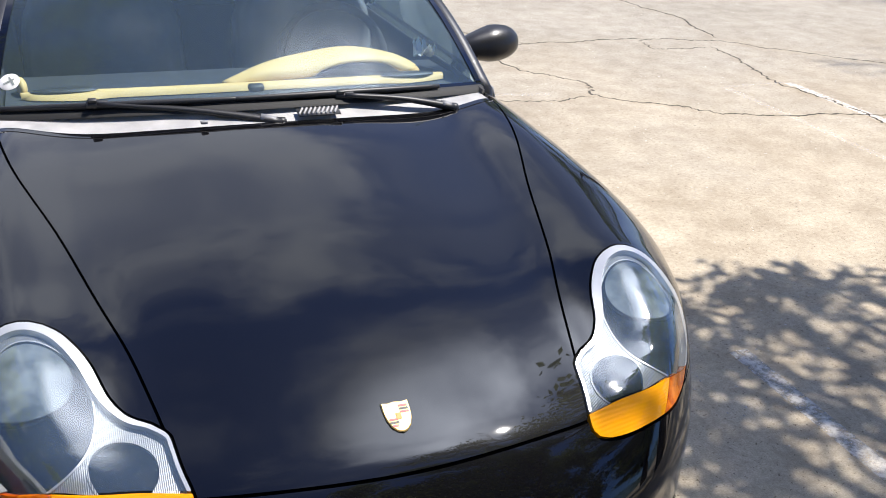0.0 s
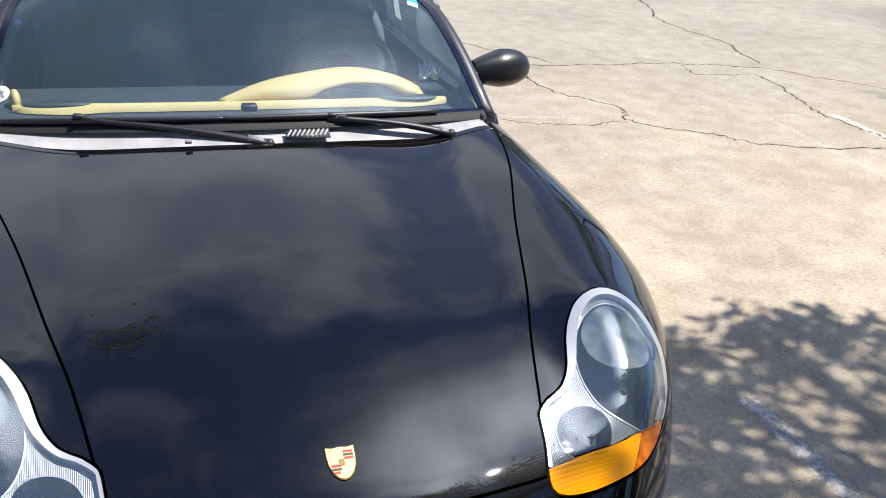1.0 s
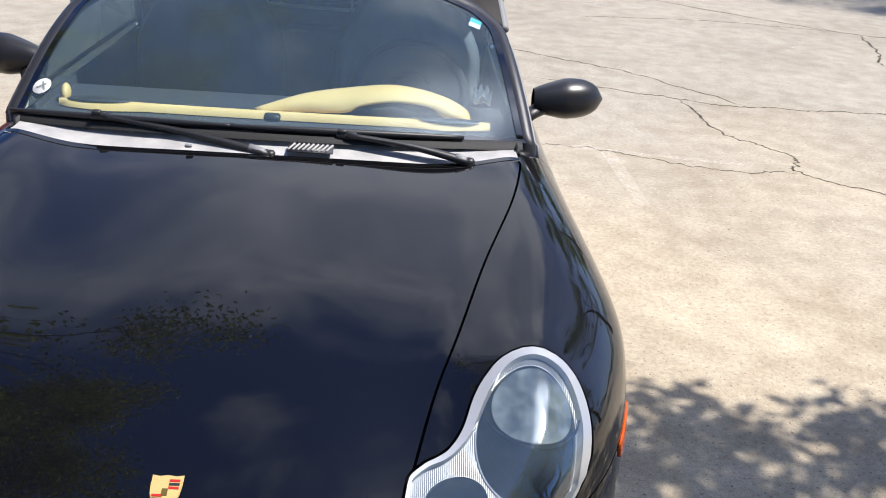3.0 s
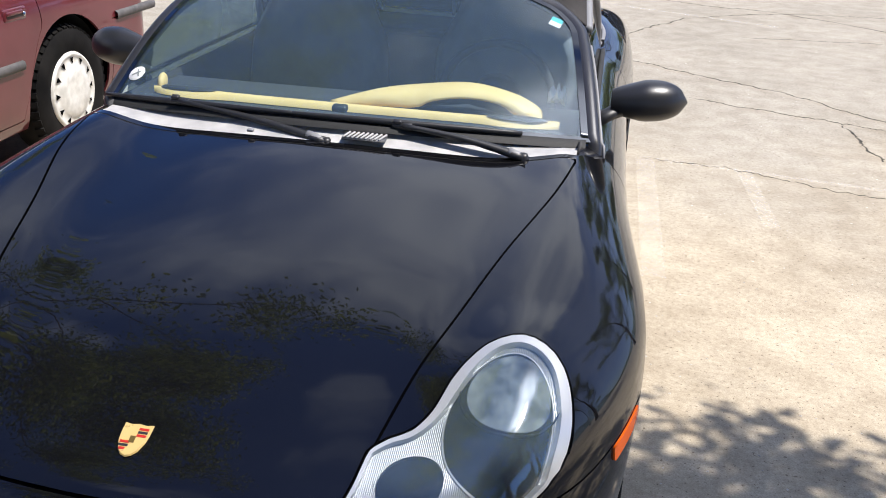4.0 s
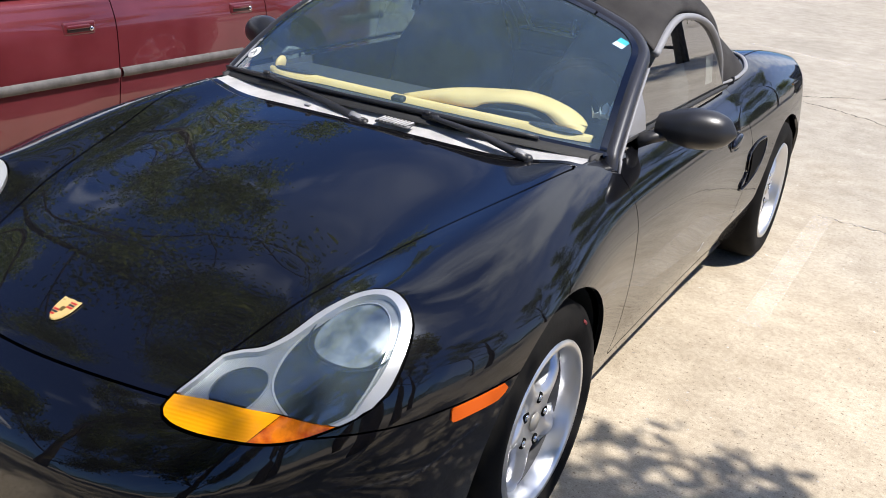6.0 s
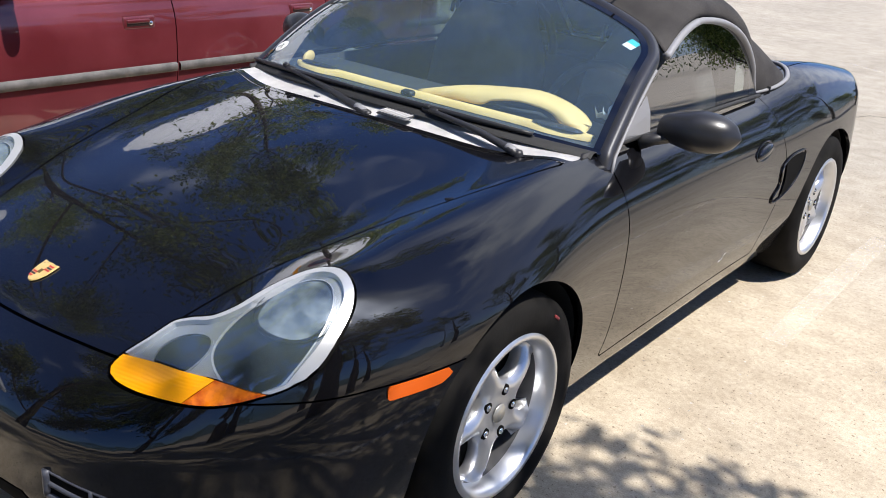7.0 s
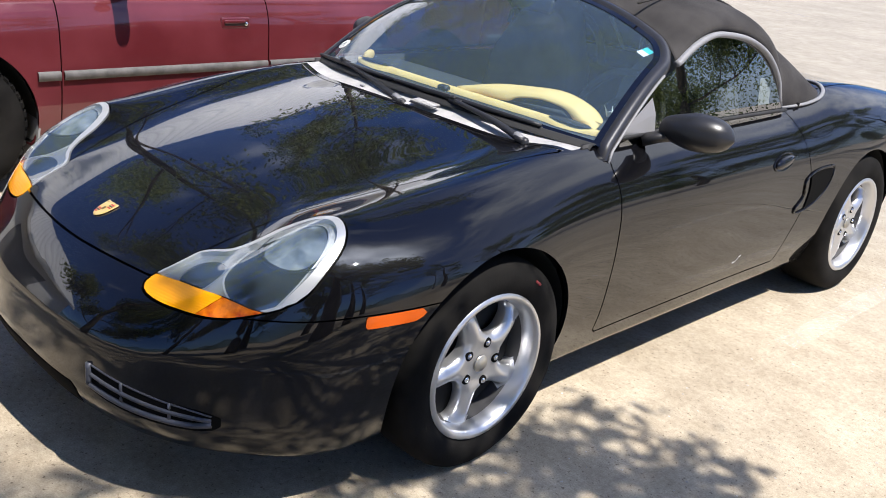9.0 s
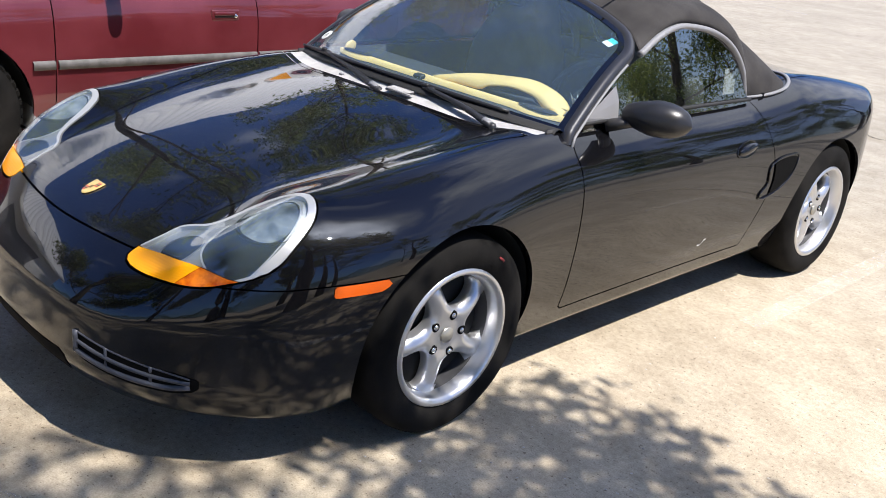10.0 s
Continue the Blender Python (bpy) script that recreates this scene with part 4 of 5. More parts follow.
part("washer_jet", boxed((0.018, 0.012, 0.008), pose(-0.18, 0.335, 0.858, 10), 0.003), GREY_TRIM, cowl)


def wiper(pivot, joint, u0, u1, t):
    w = new("wiper")
    w.parent = sports_car
    p, j = Vector(pivot), Vector(joint)
    mid = p.lerp(j, 0.55) + Vector((0, 0, 0.008))
    path = [Vector(q) for q in spline([p, p.lerp(j, 0.25) + Vector((0, 0, 0.006)), mid, j], 14)]
    part("wiper_arm", tube(path, [0.0175 - 0.008 * k / 13 for k in range(14)], 8, 0.7), PLASTIC, w, "black wiper arm")
    part("arm_foot", tube([p, p.lerp(j, 0.06) + Vector((0, 0, 0.004)), p.lerp(j, 0.12) + Vector((0, 0, 0.007))], [0.013, 0.014, 0.0145], 8, 0.8), GREY_TRIM, w, "worn grey arm foot")
    part("pivot_cap", lathe([(0.0, 0.012), (0.010, 0.011), (0.014, 0.004), (0.015, -0.012)], 16, Matrix.Translation(p)), PLASTIC, w)
    line = [Vector(screen(u, t)) + Vector((0, -0.014, 0.010)) for u in np.linspace(u0, u1, 20)]
    part("blade_frame", tube(line, [0.006 + 0.0035 * math.sin(math.pi * k / 19) for k in range(20)], 6), PLASTIC, w, "black blade frame")
    part("blade_rubber", tube([q - Vector((0, -0.008, 0.012)) for q in line], 0.004, 6, 1.8), SEAL, w)
    part("blade_clip", boxed((0.055, 0.020, 0.016), Matrix.Translation(j) @ pose(0, 0.004, -0.002, 25), 0.005), PLASTIC, w)
    part("blade_clip", boxed((0.022, 0.014, 0.012), Matrix.Translation(j) @ pose(-0.012, 0.002, 0.008, 25), 0.003), PLASTIC, w)


wiper((0.022, 0.345, 0.842), (-0.428, 0.450, 0.886), -1.0, -0.10, 0.012)
wiper((0.532, 0.392, 0.836), (0.21, 0.402, 0.888), -0.15, 0.74, 0.012)
part("rain_sensor", boxed((0.045, 0.03, 0.02), pose(-0.003, 0.56, 0.875, 10), 0.008), PLASTIC, sports_car)

# ---- mirrors ----
for s in (1, -1):
    mirror = new("door_mirror")
    mirror.parent = sports_car
    rows = []
    for k in range(15):
        t = k / 14
        x = 0.742 + 0.215 * t
        rr = (0.55 + 0.45 * min(t / 0.45, 1) ** 0.8) * max(1 - max((t - 0.45) / 0.56, 0) ** 2.6, 0.02) ** 0.5
        cy, cz = 0.835 + 0.045 * t + (0.07 if s < 0 else 0), 0.892 + 0.004 * t + (0.014 if s < 0 else 0)
        ring = []
        for a in np.linspace(0, math.tau, 25):
            dy, dz = math.cos(a), math.sin(a)
            ring.append((s * x, cy + 0.062 * rr * dy * (1.15 if dy < 0 else 0.9), cz + 0.066 * rr * np.sign(dz) * abs(dz) ** 0.9 * (1.0 if dz > 0 else 0.85)))
        rows.append(ring)
    part("mirror_shell", sheet(rows), MIRROR_PAINT, mirror, "dark satin mirror shell")
    part("mirror_cap", sheet([[rows[-1][k] for k in range(25)], [tuple(np.mean(rows[-1], 0) + np.array((s * 0.007, 0, 0)))] * 25]), MIRROR_PAINT, mirror)
    part("mirror_foot", tube([(s * 0.70, 0.775, 0.845), (s * 0.735, 0.80, 0.860), (s * 0.775, 0.83 + (0.07 if s < 0 else 0), 0.875)], [0.03, 0.026, 0.03], 12, 0.7), PLASTIC, mirror)
    bm = bmesh.new()
    vs = [bm.verts.new(q) for q in ((s * 0.706, 0.635, 0.858), (s * 0.706, 0.835, 0.864), (s * 0.694, 0.838, 0.925), (s * 0.680, 0.825, 0.975), (s * 0.700, 0.66, 0.880))]
    bm.faces.new(vs)
    bmesh.ops.solidify(bm, geom=bm.faces[:], thickness=0.01)
    part("mirror_sail", bm, GREY_TRIM, mirror, "grey triangular mirror base", smooth=False)

# ---- stickers ----
def screen_card(name, u, t, w, h, colours, label):
    q = Vector(screen(u, t))
    ux = (Vector(screen(u + 0.02, t)) - q).normalized()
    uy = (Vector(screen(u, t + 0.02)) - q).normalized()
    n_ = ux.cross(uy).normalized()
    m = Matrix.Translation(q - 0.003 * n_) @ Matrix((ux, n_.cross(ux), n_)).transposed().to_4x4()
    top = None
    for k, c in enumerate(colours):
        o = part(name if top is None else "band", boxed((w, h / len(colours), 0.0012), m @ pose(0, h * (k + 0.5) / len(colours) - h / 2, 0)), c, top or sports_car, label if top is None else "", smooth=False)
        top = top or o


WHITE_PAPER = shader("white_paper", (0.78, 0.78, 0.76), 0.7)
TEAL = shader("teal_print", (0.03, 0.48, 0.50), 0.6)
screen_card("windscreen_sticker", 0.885, 0.835, 0.036, 0.048, (WHITE_PAPER, WHITE_PAPER, TEAL, TEAL), "teal and white inspection sticker")
q = Vector(screen(-0.925, 0.17))
n_ = Vector((-0.25, -0.55, 0.80)).normalized()
decal = part("round_decal", lathe([(0.0, 0.0), (0.026, 0.0), (0.027, -0.001)], 28, Matrix.Translation(q + 0.002 * n_) @ n_.to_track_quat("Z", "Y").to_matrix().to_4x4()), WHITE_PAPER, sports_car, "round white windscreen decal")
part("decal_mark", boxed((0.030, 0.005, 0.0006), Matrix.Translation(q + 0.0035 * n_) @ n_.to_track_quat("Z", "Y").to_matrix().to_4x4() @ pose(0, 0, 0, 0, 0, 40)), shader("grey_print", (0.25, 0.28, 0.27), 0.6), decal, smooth=False)
part("decal_mark", boxed((0.005, 0.030, 0.0006), Matrix.Translation(q + 0.0035 * n_) @ n_.to_track_quat("Z", "Y").to_matrix().to_4x4() @ pose(0.006, 0.002, 0, 0, 0, 40)), shader("grey_print_b", (0.25, 0.28, 0.27), 0.6), decal, smooth=False)
part("paper_note", sheet([[(0.668 - 0.19 * (z - 0.86), y + 0.12 * (z - 0.9), z) for z in np.linspace(0.885, 0.985, 4)] for y in (1.598, 1.685)], 0.001), WHITE_PAPER, sports_car, "white paper slip inside the side window", smooth=False)

# ---- cabin ----
TRIM_DARK = bumpy(shader("cabin_trim", (0.022, 0.022, 0.026), 0.65), 160, 0.3)
part("cabin_floor", sheet([[(x, y, 0.32) for x in (-0.70, 0.70)] for y in (0.4, 2.0)]), TRIM_DARK, sports_car)
part("bulkhead", sheet([[(x, 1.82 + 0.1 * (z - 0.3), z) for x in (-0.70, 0.70)] for z in (0.3, 0.88)]), TRIM_DARK, sports_car)
part("parcel_shelf", boxed((1.34, 0.36, 0.03), pose(0, 1.98, 0.865), 0.01), TRIM_DARK, sports_car)
for s in (1, -1):
    rows = [[(s * (0.675 - 0.05 * (0.84 - z)), y, z) for z in np.linspace(0.32, 0.85, 5)] for y in np.linspace(0.50, 1.85, 8)]
    part("door_card", sheet(rows, 0.01), TRIM_DARK, sports_car, "dark inner door panel")
# dash: dark top with a tan front ribbon and the tan instrument hood
rows = []
for x in np.linspace(-0.655, 0.655, 33):
    rows.append([(x, 0.46 + 0.30 * x * x, 0.842 - 0.05 * x * x), (x, 0.60 + 0.10 * x * x, 0.838), (x, 0.74 + 0.0 * x, 0.842), (x, 0.93, 0.832), (x, 0.97, 0.77), (x, 0.95, 0.50)])
dash = part("dashboard", sheet(rows), LEATHER, sports_car, "dark dashboard with tan leather edging")
rows = []
for x in np.linspace(-0.615, 0.605, 49):
    e = min(max((0.615 - abs(x)) / 0.14, 0), 1) ** 0.5
    yc, w = 0.664 + 0.03 * x * x, 0.004 + 0.017 * e + 0.016 * step(abs(x), 0.36, 0.48) * e
    rows.append([(x, yc - w, 0.842), (x, yc - 0.6 * w, 0.856), (x, yc + 0.3 * w, 0.860), (x, yc + w, 0.850)])
part("dash_ribbon", sheet(rows), TAN, dash, "tan leather strip along the dash")
for cx, cy in ((-0.505, 0.678), (0.485, 0.670)):
    part("speaker_cover", lathe([(0.0, 0.006), (0.9, 0.004), (1.0, 0.0)], 32, pose(cx, cy, 0.8605) @ Matrix.Diagonal((0.088, 0.024, 1, 1))), shader("speaker_black", (0.03, 0.03, 0.034), 0.5), dash, "dark oval dash speaker cover")
outer = spline([(-0.075, 0.705, 0.856), (0.06, 0.770, 0.889), (0.19, 0.805, 0.906), (0.33, 0.825, 0.916), (0.46, 0.808, 0.898), (0.54, 0.775, 0.868), (0.553, 0.720, 0.846)], 40)
inner = spline([(-0.065, 0.690, 0.852), (0.08, 0.690, 0.856), (0.185, 0.685, 0.863), (0.230, 0.690, 0.884), (0.32, 0.704, 0.897), (0.42, 0.708, 0.888), (0.47, 0.705, 0.862), (0.505, 0.700, 0.846)], 40)
rows = []
for t in np.linspace(0, 1, 11):
    rows.append([inner[k] * (1 - t) + outer[k] * t + np.array((0, -0.022, 0.012)) * math.sin(math.pi * t) * min(1, k / 6, (39 - k) / 4) for k in range(40)])
part("instrument_hood", sheet(rows, 0.004), TAN, dash, "tan leather instrument hood")
rows = [[inner[k] + np.array((0, 0.002, -0.001)), inner[k] * 0.6 + np.array((0.32, 0.80, 0.86)) * 0.4, np.array((0.32, 0.84, 0.845))] for k in range(8, 40)]
part("hood_recess", sheet([[r[i] for r in rows] for i in range(3)]), LEATHER, dash)
for x, y, z in ((-0.612, 0.725, 0.862),):
    bm = bmesh.new()
    bmesh.ops.create_uvsphere(bm, u_segments=20, v_segments=12, radius=1, matrix=pose(x, y, z, 20, 0, 10) @ Matrix.Diagonal((0.014, 0.034, 0.024, 1)))
    part("dash_end", bm, TAN, dash)
rows = []
for u in np.linspace(-1, 1, 7):
    rows.append([(0.585 + 0.024 * u, 0.80 + 0.05 * v + 0.012 * math.sin(5 * u + 3 * v), 0.872 + 0.045 * abs(v) + 0.014 * math.cos(7 * u * v + u)) for v in np.linspace(-1, 1, 7)])
part("crumpled_paper", sheet(rows, 0.001), WHITE_PAPER, dash, "crumpled white paper on the dash", smooth=False)
# steering wheel
sw = new("steering_wheel")
sw.parent = sports_car
SM = pose(0.37, 1.10, 0.80, 68, 0, 0)
ring = [SM @ Vector((0.185 * math.cos(a), 0.185 * math.sin(a), 0)) for a in np.linspace(0, math.tau, 49)]
part("rim", tube(ring, 0.015, 10, caps=False), LEATHER, sw, "dark leather wheel rim")
part("boss", lathe([(0.0, 0.03), (0.06, 0.028), (0.085, 0.0), (0.07, -0.03)], 24, SM), LEATHER, sw)
for a in (-0.35, math.pi + 0.35, -math.pi / 2 - 0.25, -math.pi / 2 + 0.25):
    part("spoke", tube([SM @ Vector((0.06 * math.cos(a), 0.06 * math.sin(a), 0.0)), SM @ Vector((0.18 * math.cos(a), 0.18 * math.sin(a), 0.0))], 0.018, 8, 0.4), LEATHER, sw)


def seat(x):
    st = new("car_seat")
    st.parent = sports_car
    rows = []
    for t in np.linspace(0, 1, 18):
        z = 0.48 + 0.62 * t
        y = 1.36 + 0.20 * t + 0.03 * math.sin(t * 5)
        w = 0.245 - 0.02 * t if t < 0.62 else 0.233 - 0.33 * (t - 0.62) ** 1.0
        w *= (1 - 0.75 * max(t - 0.93, 0) / 0.07)
        rows.append([(x + w * v, y - 0.055 * abs(v) ** 3 * (1 - t * 0.5), z) for v in np.linspace(-1, 1, 13)])
    part("backrest", sheet(rows, -0.09), SEAT, st, "dark high-backed seat with built-in headrest")
    rows = [[(x + 0.25 * v, y, 0.50 - 0.10 * (y - 0.85) + 0.05 * abs(v) ** 3) for v in np.linspace(-1, 1, 11)] for y in np.linspace(0.88, 1.40, 8)]
    part("cushion", sheet(rows, -0.12), SEAT, st)
    part("belt_guide", boxed((0.012, 0.02, 0.06), pose(x - 0.21, 1.52, 1.02, -12), 0.004), GREY_TRIM, st)


seat(-0.36)
seat(0.36)
for x in (-0.36, 0.36):
    pts = [(x + 0.17 * math.cos(a), 1.74, 0.86 + 0.20 * math.sin(a)) for a in np.linspace(0, math.pi, 17)]
    part("roll_hoop", tube(pts, 0.020, 10), PLASTIC, sports_car, "black roll hoop behind the seat")
# pale colour stands in for daylight through the rear window, which isn't cut out
PALE = shader("lit_edge_pale", (0.85, 0.78, 0.55), 0.6)
frame_pts = [(-0.28, 1.88, 1.07), (-0.21, 1.925, 0.928), (0.21, 1.925, 0.922), (0.28, 1.88, 1.07)]
part("rear_window_frame", tube(frame_pts, 0.009, 6), PALE, sports_car, "edge of the soft-top rear window, pale as if lit from behind")
part("mirror_inside", boxed((0.20, 0.02, 0.055), pose(0.0, 0.98, 1.165, -15), 0.012), PLASTIC, sports_car, "black inside mirror")

# ---- ground: one sheet with cracks and worn paint ----
def ground():
    bm = bmesh.new()
    bmesh.ops.create_grid(bm, x_segments=2, y_segments=2, size=900)
    ob = part("ground", bm, ASPHALT, None, "", smooth=False)
    return tagged(ob, "pale sun-bleached cracked asphalt parking lot", "ground", kind="structure")


GROUND = ground()
CRACK = vary(shader("crack_tar", (0.05, 0.045, 0.04), 0.95, spec=0.1), (0.03, 0.028, 0.026), (0.11, 0.10, 0.085), 25)


def crack(points, width=0.012, seed=0):
    """A wandering dark crack through the given ground points."""
    rnd = random.Random(seed)
    c = spline(points, 26 * len(points))
    verts, faces = [], []
    off = 0.0
    for k, (x, y) in enumerate(c):
        d = c[min(k + 1, len(c) - 1)] - c[max(k - 1, 0)]
        nrm = np.array((-d[1], d[0])) / max(np.linalg.norm(d), 1e-6)
        off = off * 0.78 + rnd.uniform(-0.017, 0.017)
        w = 1.45 * width * rnd.uniform(0.35, 1.25) * min(1, (k + 1) / 8, (len(c) - k) / 8)
        m = np.array((x, y)) + nrm * off
        for sgn in (-1, 1):
            verts.append((*(m + nrm * w * sgn * 0.5), 0.004))
        if k:
            a = 2 * k
            faces.append((a - 2, a - 1, a + 1, a))
    ob = raw_part("crack", verts, faces, CRACK, GROUND, smooth=False)
    ob.visible_shadow = False
    return ob


crack([(1.3, 4.75), (1.9, 4.5), (2.3, 4.37), (2.75, 4.28), (3.7, 4.28), (4.35, 4.12), (4.76, 3.72), (5.3, 3.28), (6.4, 2.6)], 0.014, 1)
crack([(4.85, 7.3), (4.70, 6.7), (4.45, 5.7), (4.58, 5.0), (4.40, 4.2)], 0.016, 2)
crack([(2.28, 4.37), (2.31, 3.66), (2.50, 3.42), (2.64, 3.2), (2.58, 2.94), (3.0, 2.62), (3.24, 2.41), (4.02, 2.25), (5.1, 2.0)], 0.013, 3)
crack([(4.2, 3.98), (4.1, 3.36), (4.03, 2.93), (4.08, 2.2), (4.05, 1.4)], 0.014, 4)
crack([(0.95, 3.2), (1.5, 3.15), (2.1, 2.9), (2.58, 2.92)], 0.008, 5)
crack([(0.3, 6.2), (0.72, 6.02), (1.2, 5.68), (2.1, 5.02), (2.75, 4.3)], 0.014, 6)
crack([(0.72, 6.75), (1.16, 7.63), (1.6, 8.35), (2.6, 9.0), (4.0, 9.3)], 0.014, 7)
crack([(-0.6, 6.3), (-0.2, 6.0), (0.35, 6.5), (0.72, 6.77)], 0.014, 8)
crack([(0.34, 10.3), (1.34, 9.5), (1.95, 9.2), (2.6, 9.02), (4.8, 7.35), (6.2, 7.3), (8.0, 7.9)], 0.018, 9)
crack([(1.9, 7.3), (3.5, 7.55), (4.85, 7.33)], 0.014, 10)
crack([(-0.6, 5.6), (-0.45, 5.94), (-0.17, 6.0)], 0.012, 11)
crack([(3.75, 4.27), (3.7, 4.0), (4.15, 3.93)], 0.009, 12)


def worn_paint(most):
    m = shader("worn_white_paint", (0.66, 0.64, 0.60), 0.85, spec=0.2)
    n, l = m.node_tree.nodes, m.node_tree.links
    b = n["Principled BSDF"]
    co = n.new("ShaderNodeTexCoord")
    t = n.new("ShaderNodeTexNoise")
    t.inputs["Scale"].default_value, t.inputs["Detail"].default_value, t.inputs["Roughness"].default_value = 30, 10, 0.75
    l.new(co.outputs["Object"], t.inputs["Vector"])
    r = n.new("ShaderNodeMapRange")
    r.inputs["From Min"].default_value, r.inputs["From Max"].default_value = 0.36, 0.58
    l.new(t.outputs["Fac"], r.inputs["Value"])
    r.inputs["To Max"].default_value = most
    l.new(r.outputs[0], b.inputs["Alpha"])
    return m


WORN = worn_paint(0.85)
FADED = worn_paint(0.20)


def paint_line(x0, y0, x1, y1, width, material=WORN):
    d = np.array((x1 - x0, y1 - y0))
    d = d / np.linalg.norm(d)
    nrm = np.array((-d[1], d[0])) * width / 2
    rows = [[(*(np.array((x0, y0)) * (1 - t) + np.array((x1, y1)) * t + nrm * k), 0.0035) for k in (-1, 1)] for t in np.linspace(0, 1, 12)]
    ob = part("parking_line", sheet(rows), material, GROUND, "worn white parking line", smooth=False)
    ob.visible_shadow = False


paint_line(1.515, 0.12, 1.53, -4.0, 0.075)
paint_line(4.09, 2.95, 4.16, 1.1, 0.075)
paint_line(3.56, 2.95, 3.60, 0.6, 0.06, FADED)
paint_line(3.56, 2.95, 4.06, 2.96, 0.04, FADED)
paint_line(0.995, 3.20, 1.0, 1.6, 0.10, FADED)
paint_line(1.52, 3.16, 1.56, 2.3, 0.08, FADED)
paint_line(0.96, 3.22, 2.3, 3.02, 0.05, FADED)
paint_line(0.55, 8.95, 2.4, 8.1, 0.10, FADED)
paint_line(-0.82, 9.0, 0.4, 8.5, 0.09, FADED)
paint_line(0.20, -1.30, 0.70, -0.98, 0.06, FADED)
paint_line(-6.6, 15.9, -5.4, 15.6, 0.10, FADED)
paint_line(-1.3, -2.8, -1.32, 1.2, 0.08, FADED)
GRIT = vary(shader("grit", (0.5, 0.46, 0.4), 0.9), (0.25, 0.22, 0.19), (0.7, 0.66, 0.6), 3)


def grit():
    rnd = random.Random(5)
    verts, faces = [], []
    for _ in range(2600):
        x, y = rnd.uniform(0.7, 6), rnd.uniform(-1.6, 7)
        r, h = rnd.uniform(0.002, 0.0065), rnd.uniform(0.001, 0.004)
        a = rnd.uniform(0, 6)
        b = len(verts)
        for k in range(4):
            verts.append((x + r * math.cos(a + k * 1.571) * rnd.uniform(0.6, 1.2), y + r * math.sin(a + k * 1.571) * rnd.uniform(0.6, 1.2), 0.0005))
        verts.append((x, y, h))
        faces += [(b, b + 1, b + 4), (b + 1, b + 2, b + 4), (b + 2, b + 3, b + 4), (b + 3, b, b + 4)]
    tagged(raw_part("gravel", verts, faces, GRIT, None, smooth=False), "loose pale grit scattered over the asphalt", "gravel", kind="stuff")


grit()

# ---- maroon sedan ----
SX, SW = -2.785, 0.852
sedan_w = keyed((-0.1, 0.76), (0.18, 0.79), (0.30, 0.826), (0.45, 0.846), (0.56, 0.852), (0.66, 0.850), (0.76, 0.842), (0.84, 0.815), (0.90, 0.77), (1.1, 0.5))
sedan_t = keyed((-1.5, 0.60), (-1.28, 0.70), (-1.0, 0.80), (-0.5, 0.865), (0.1, 0.915), (1.0, 0.92), (2.5, 0.945), (3.0, 0.955), (3.35, 0.93), (3.6, 0.85))


def sedan_f(p):
    x, y, z = np.abs(p[..., 0] - SX), p[..., 1], p[..., 2]
    f = smax(z - sedan_t(y), x - sedan_w(z), 0.08)
    f = smax(f, -1.30 + 0.20 * (x / 0.85) ** 4 - y, 0.10)
    f = smax(f, y - (3.42 - 0.20 * (x / 0.85) ** 4), 0.10)
    return smax(f, 0.20 - z, 0.04)


def cabin_f(p):
    x, y, z = np.abs(p[..., 0] - SX), p[..., 1], p[..., 2]
    f = smax(x - (0.765 - 0.36 * (z - 0.92)), z - 1.385 + 0.06 * (x / 0.6) ** 2 + 0.05 * ((y - 1.45) / 0.8) ** 2, 0.09)
    f = smax(f, (0.22 + 1.25 * (z - 0.92)) * 0.62 - y * 0.62, 0.06)
    f = smax(f, (y - (2.72 - 1.25 * (z - 0.92))) * 0.62, 0.06)
    return smax(f, 0.90 - z, 0.01)


sedan = thing("sedan", "maroon four-door sedan with grey side mouldings and pale wheel covers", "car")
SV, SF = mesh_solid(sedan_f, (SX - 0.95, -1.42, 0.15), (SX + 0.95, 3.55, 1.05), 0.03)
SF = [tuple(q) for q in SF]
S_WHEELS = (-0.46, 2.40)
SV, SF, _ = split(SV, SF, lambda V: np.where(np.abs(V[:, 0] - SX) > 0.5, np.minimum(np.hypot(V[:, 1] - S_WHEELS[0], V[:, 2] - 0.33), np.hypot(V[:, 1] - S_WHEELS[1], V[:, 2] - 0.33)) - 0.375, 0.05))
panel("inner_shell", SV, SF, sedan_f, GAP, sedan, lip=0, lift=-0.016)


def sedan_side(V, y0, y1):
    return np.where((np.abs(V[:, 0] - SX) > 0.6), np.minimum(np.minimum(V[:, 1] - y0, y1 - V[:, 1]), V[:, 2] - 0.27), -1.0)


SV, d1, SF = split(SV, SF, lambda V: sedan_side(V, 0.02, 1.15), 0.003)
SV, d2, SF = split(SV, SF, lambda V: sedan_side(V, 1.15, 2.18) - np.maximum(0.42 - np.hypot(V[:, 1] - S_WHEELS[1], V[:, 2] - 0.33), 0) * 3, 0.003)
SV, bump, SF = split(SV, SF, lambda V: np.where((V[:, 1] < -0.6) | (V[:, 1] > 2.8), 0.50 - V[:, 2] + 0.12 * (V[:, 1] > 2), -1.0), 0.003)
for doors in (d1, d2):
    for half in ([q for q in doors if SV[q[0]][0] > SX], [q for q in doors if SV[q[0]][0] <= SX]):
        panel("door", SV, half, sedan_f, MAROON, sedan)
panel("body", SV, SF, sedan_f, MAROON, sedan)
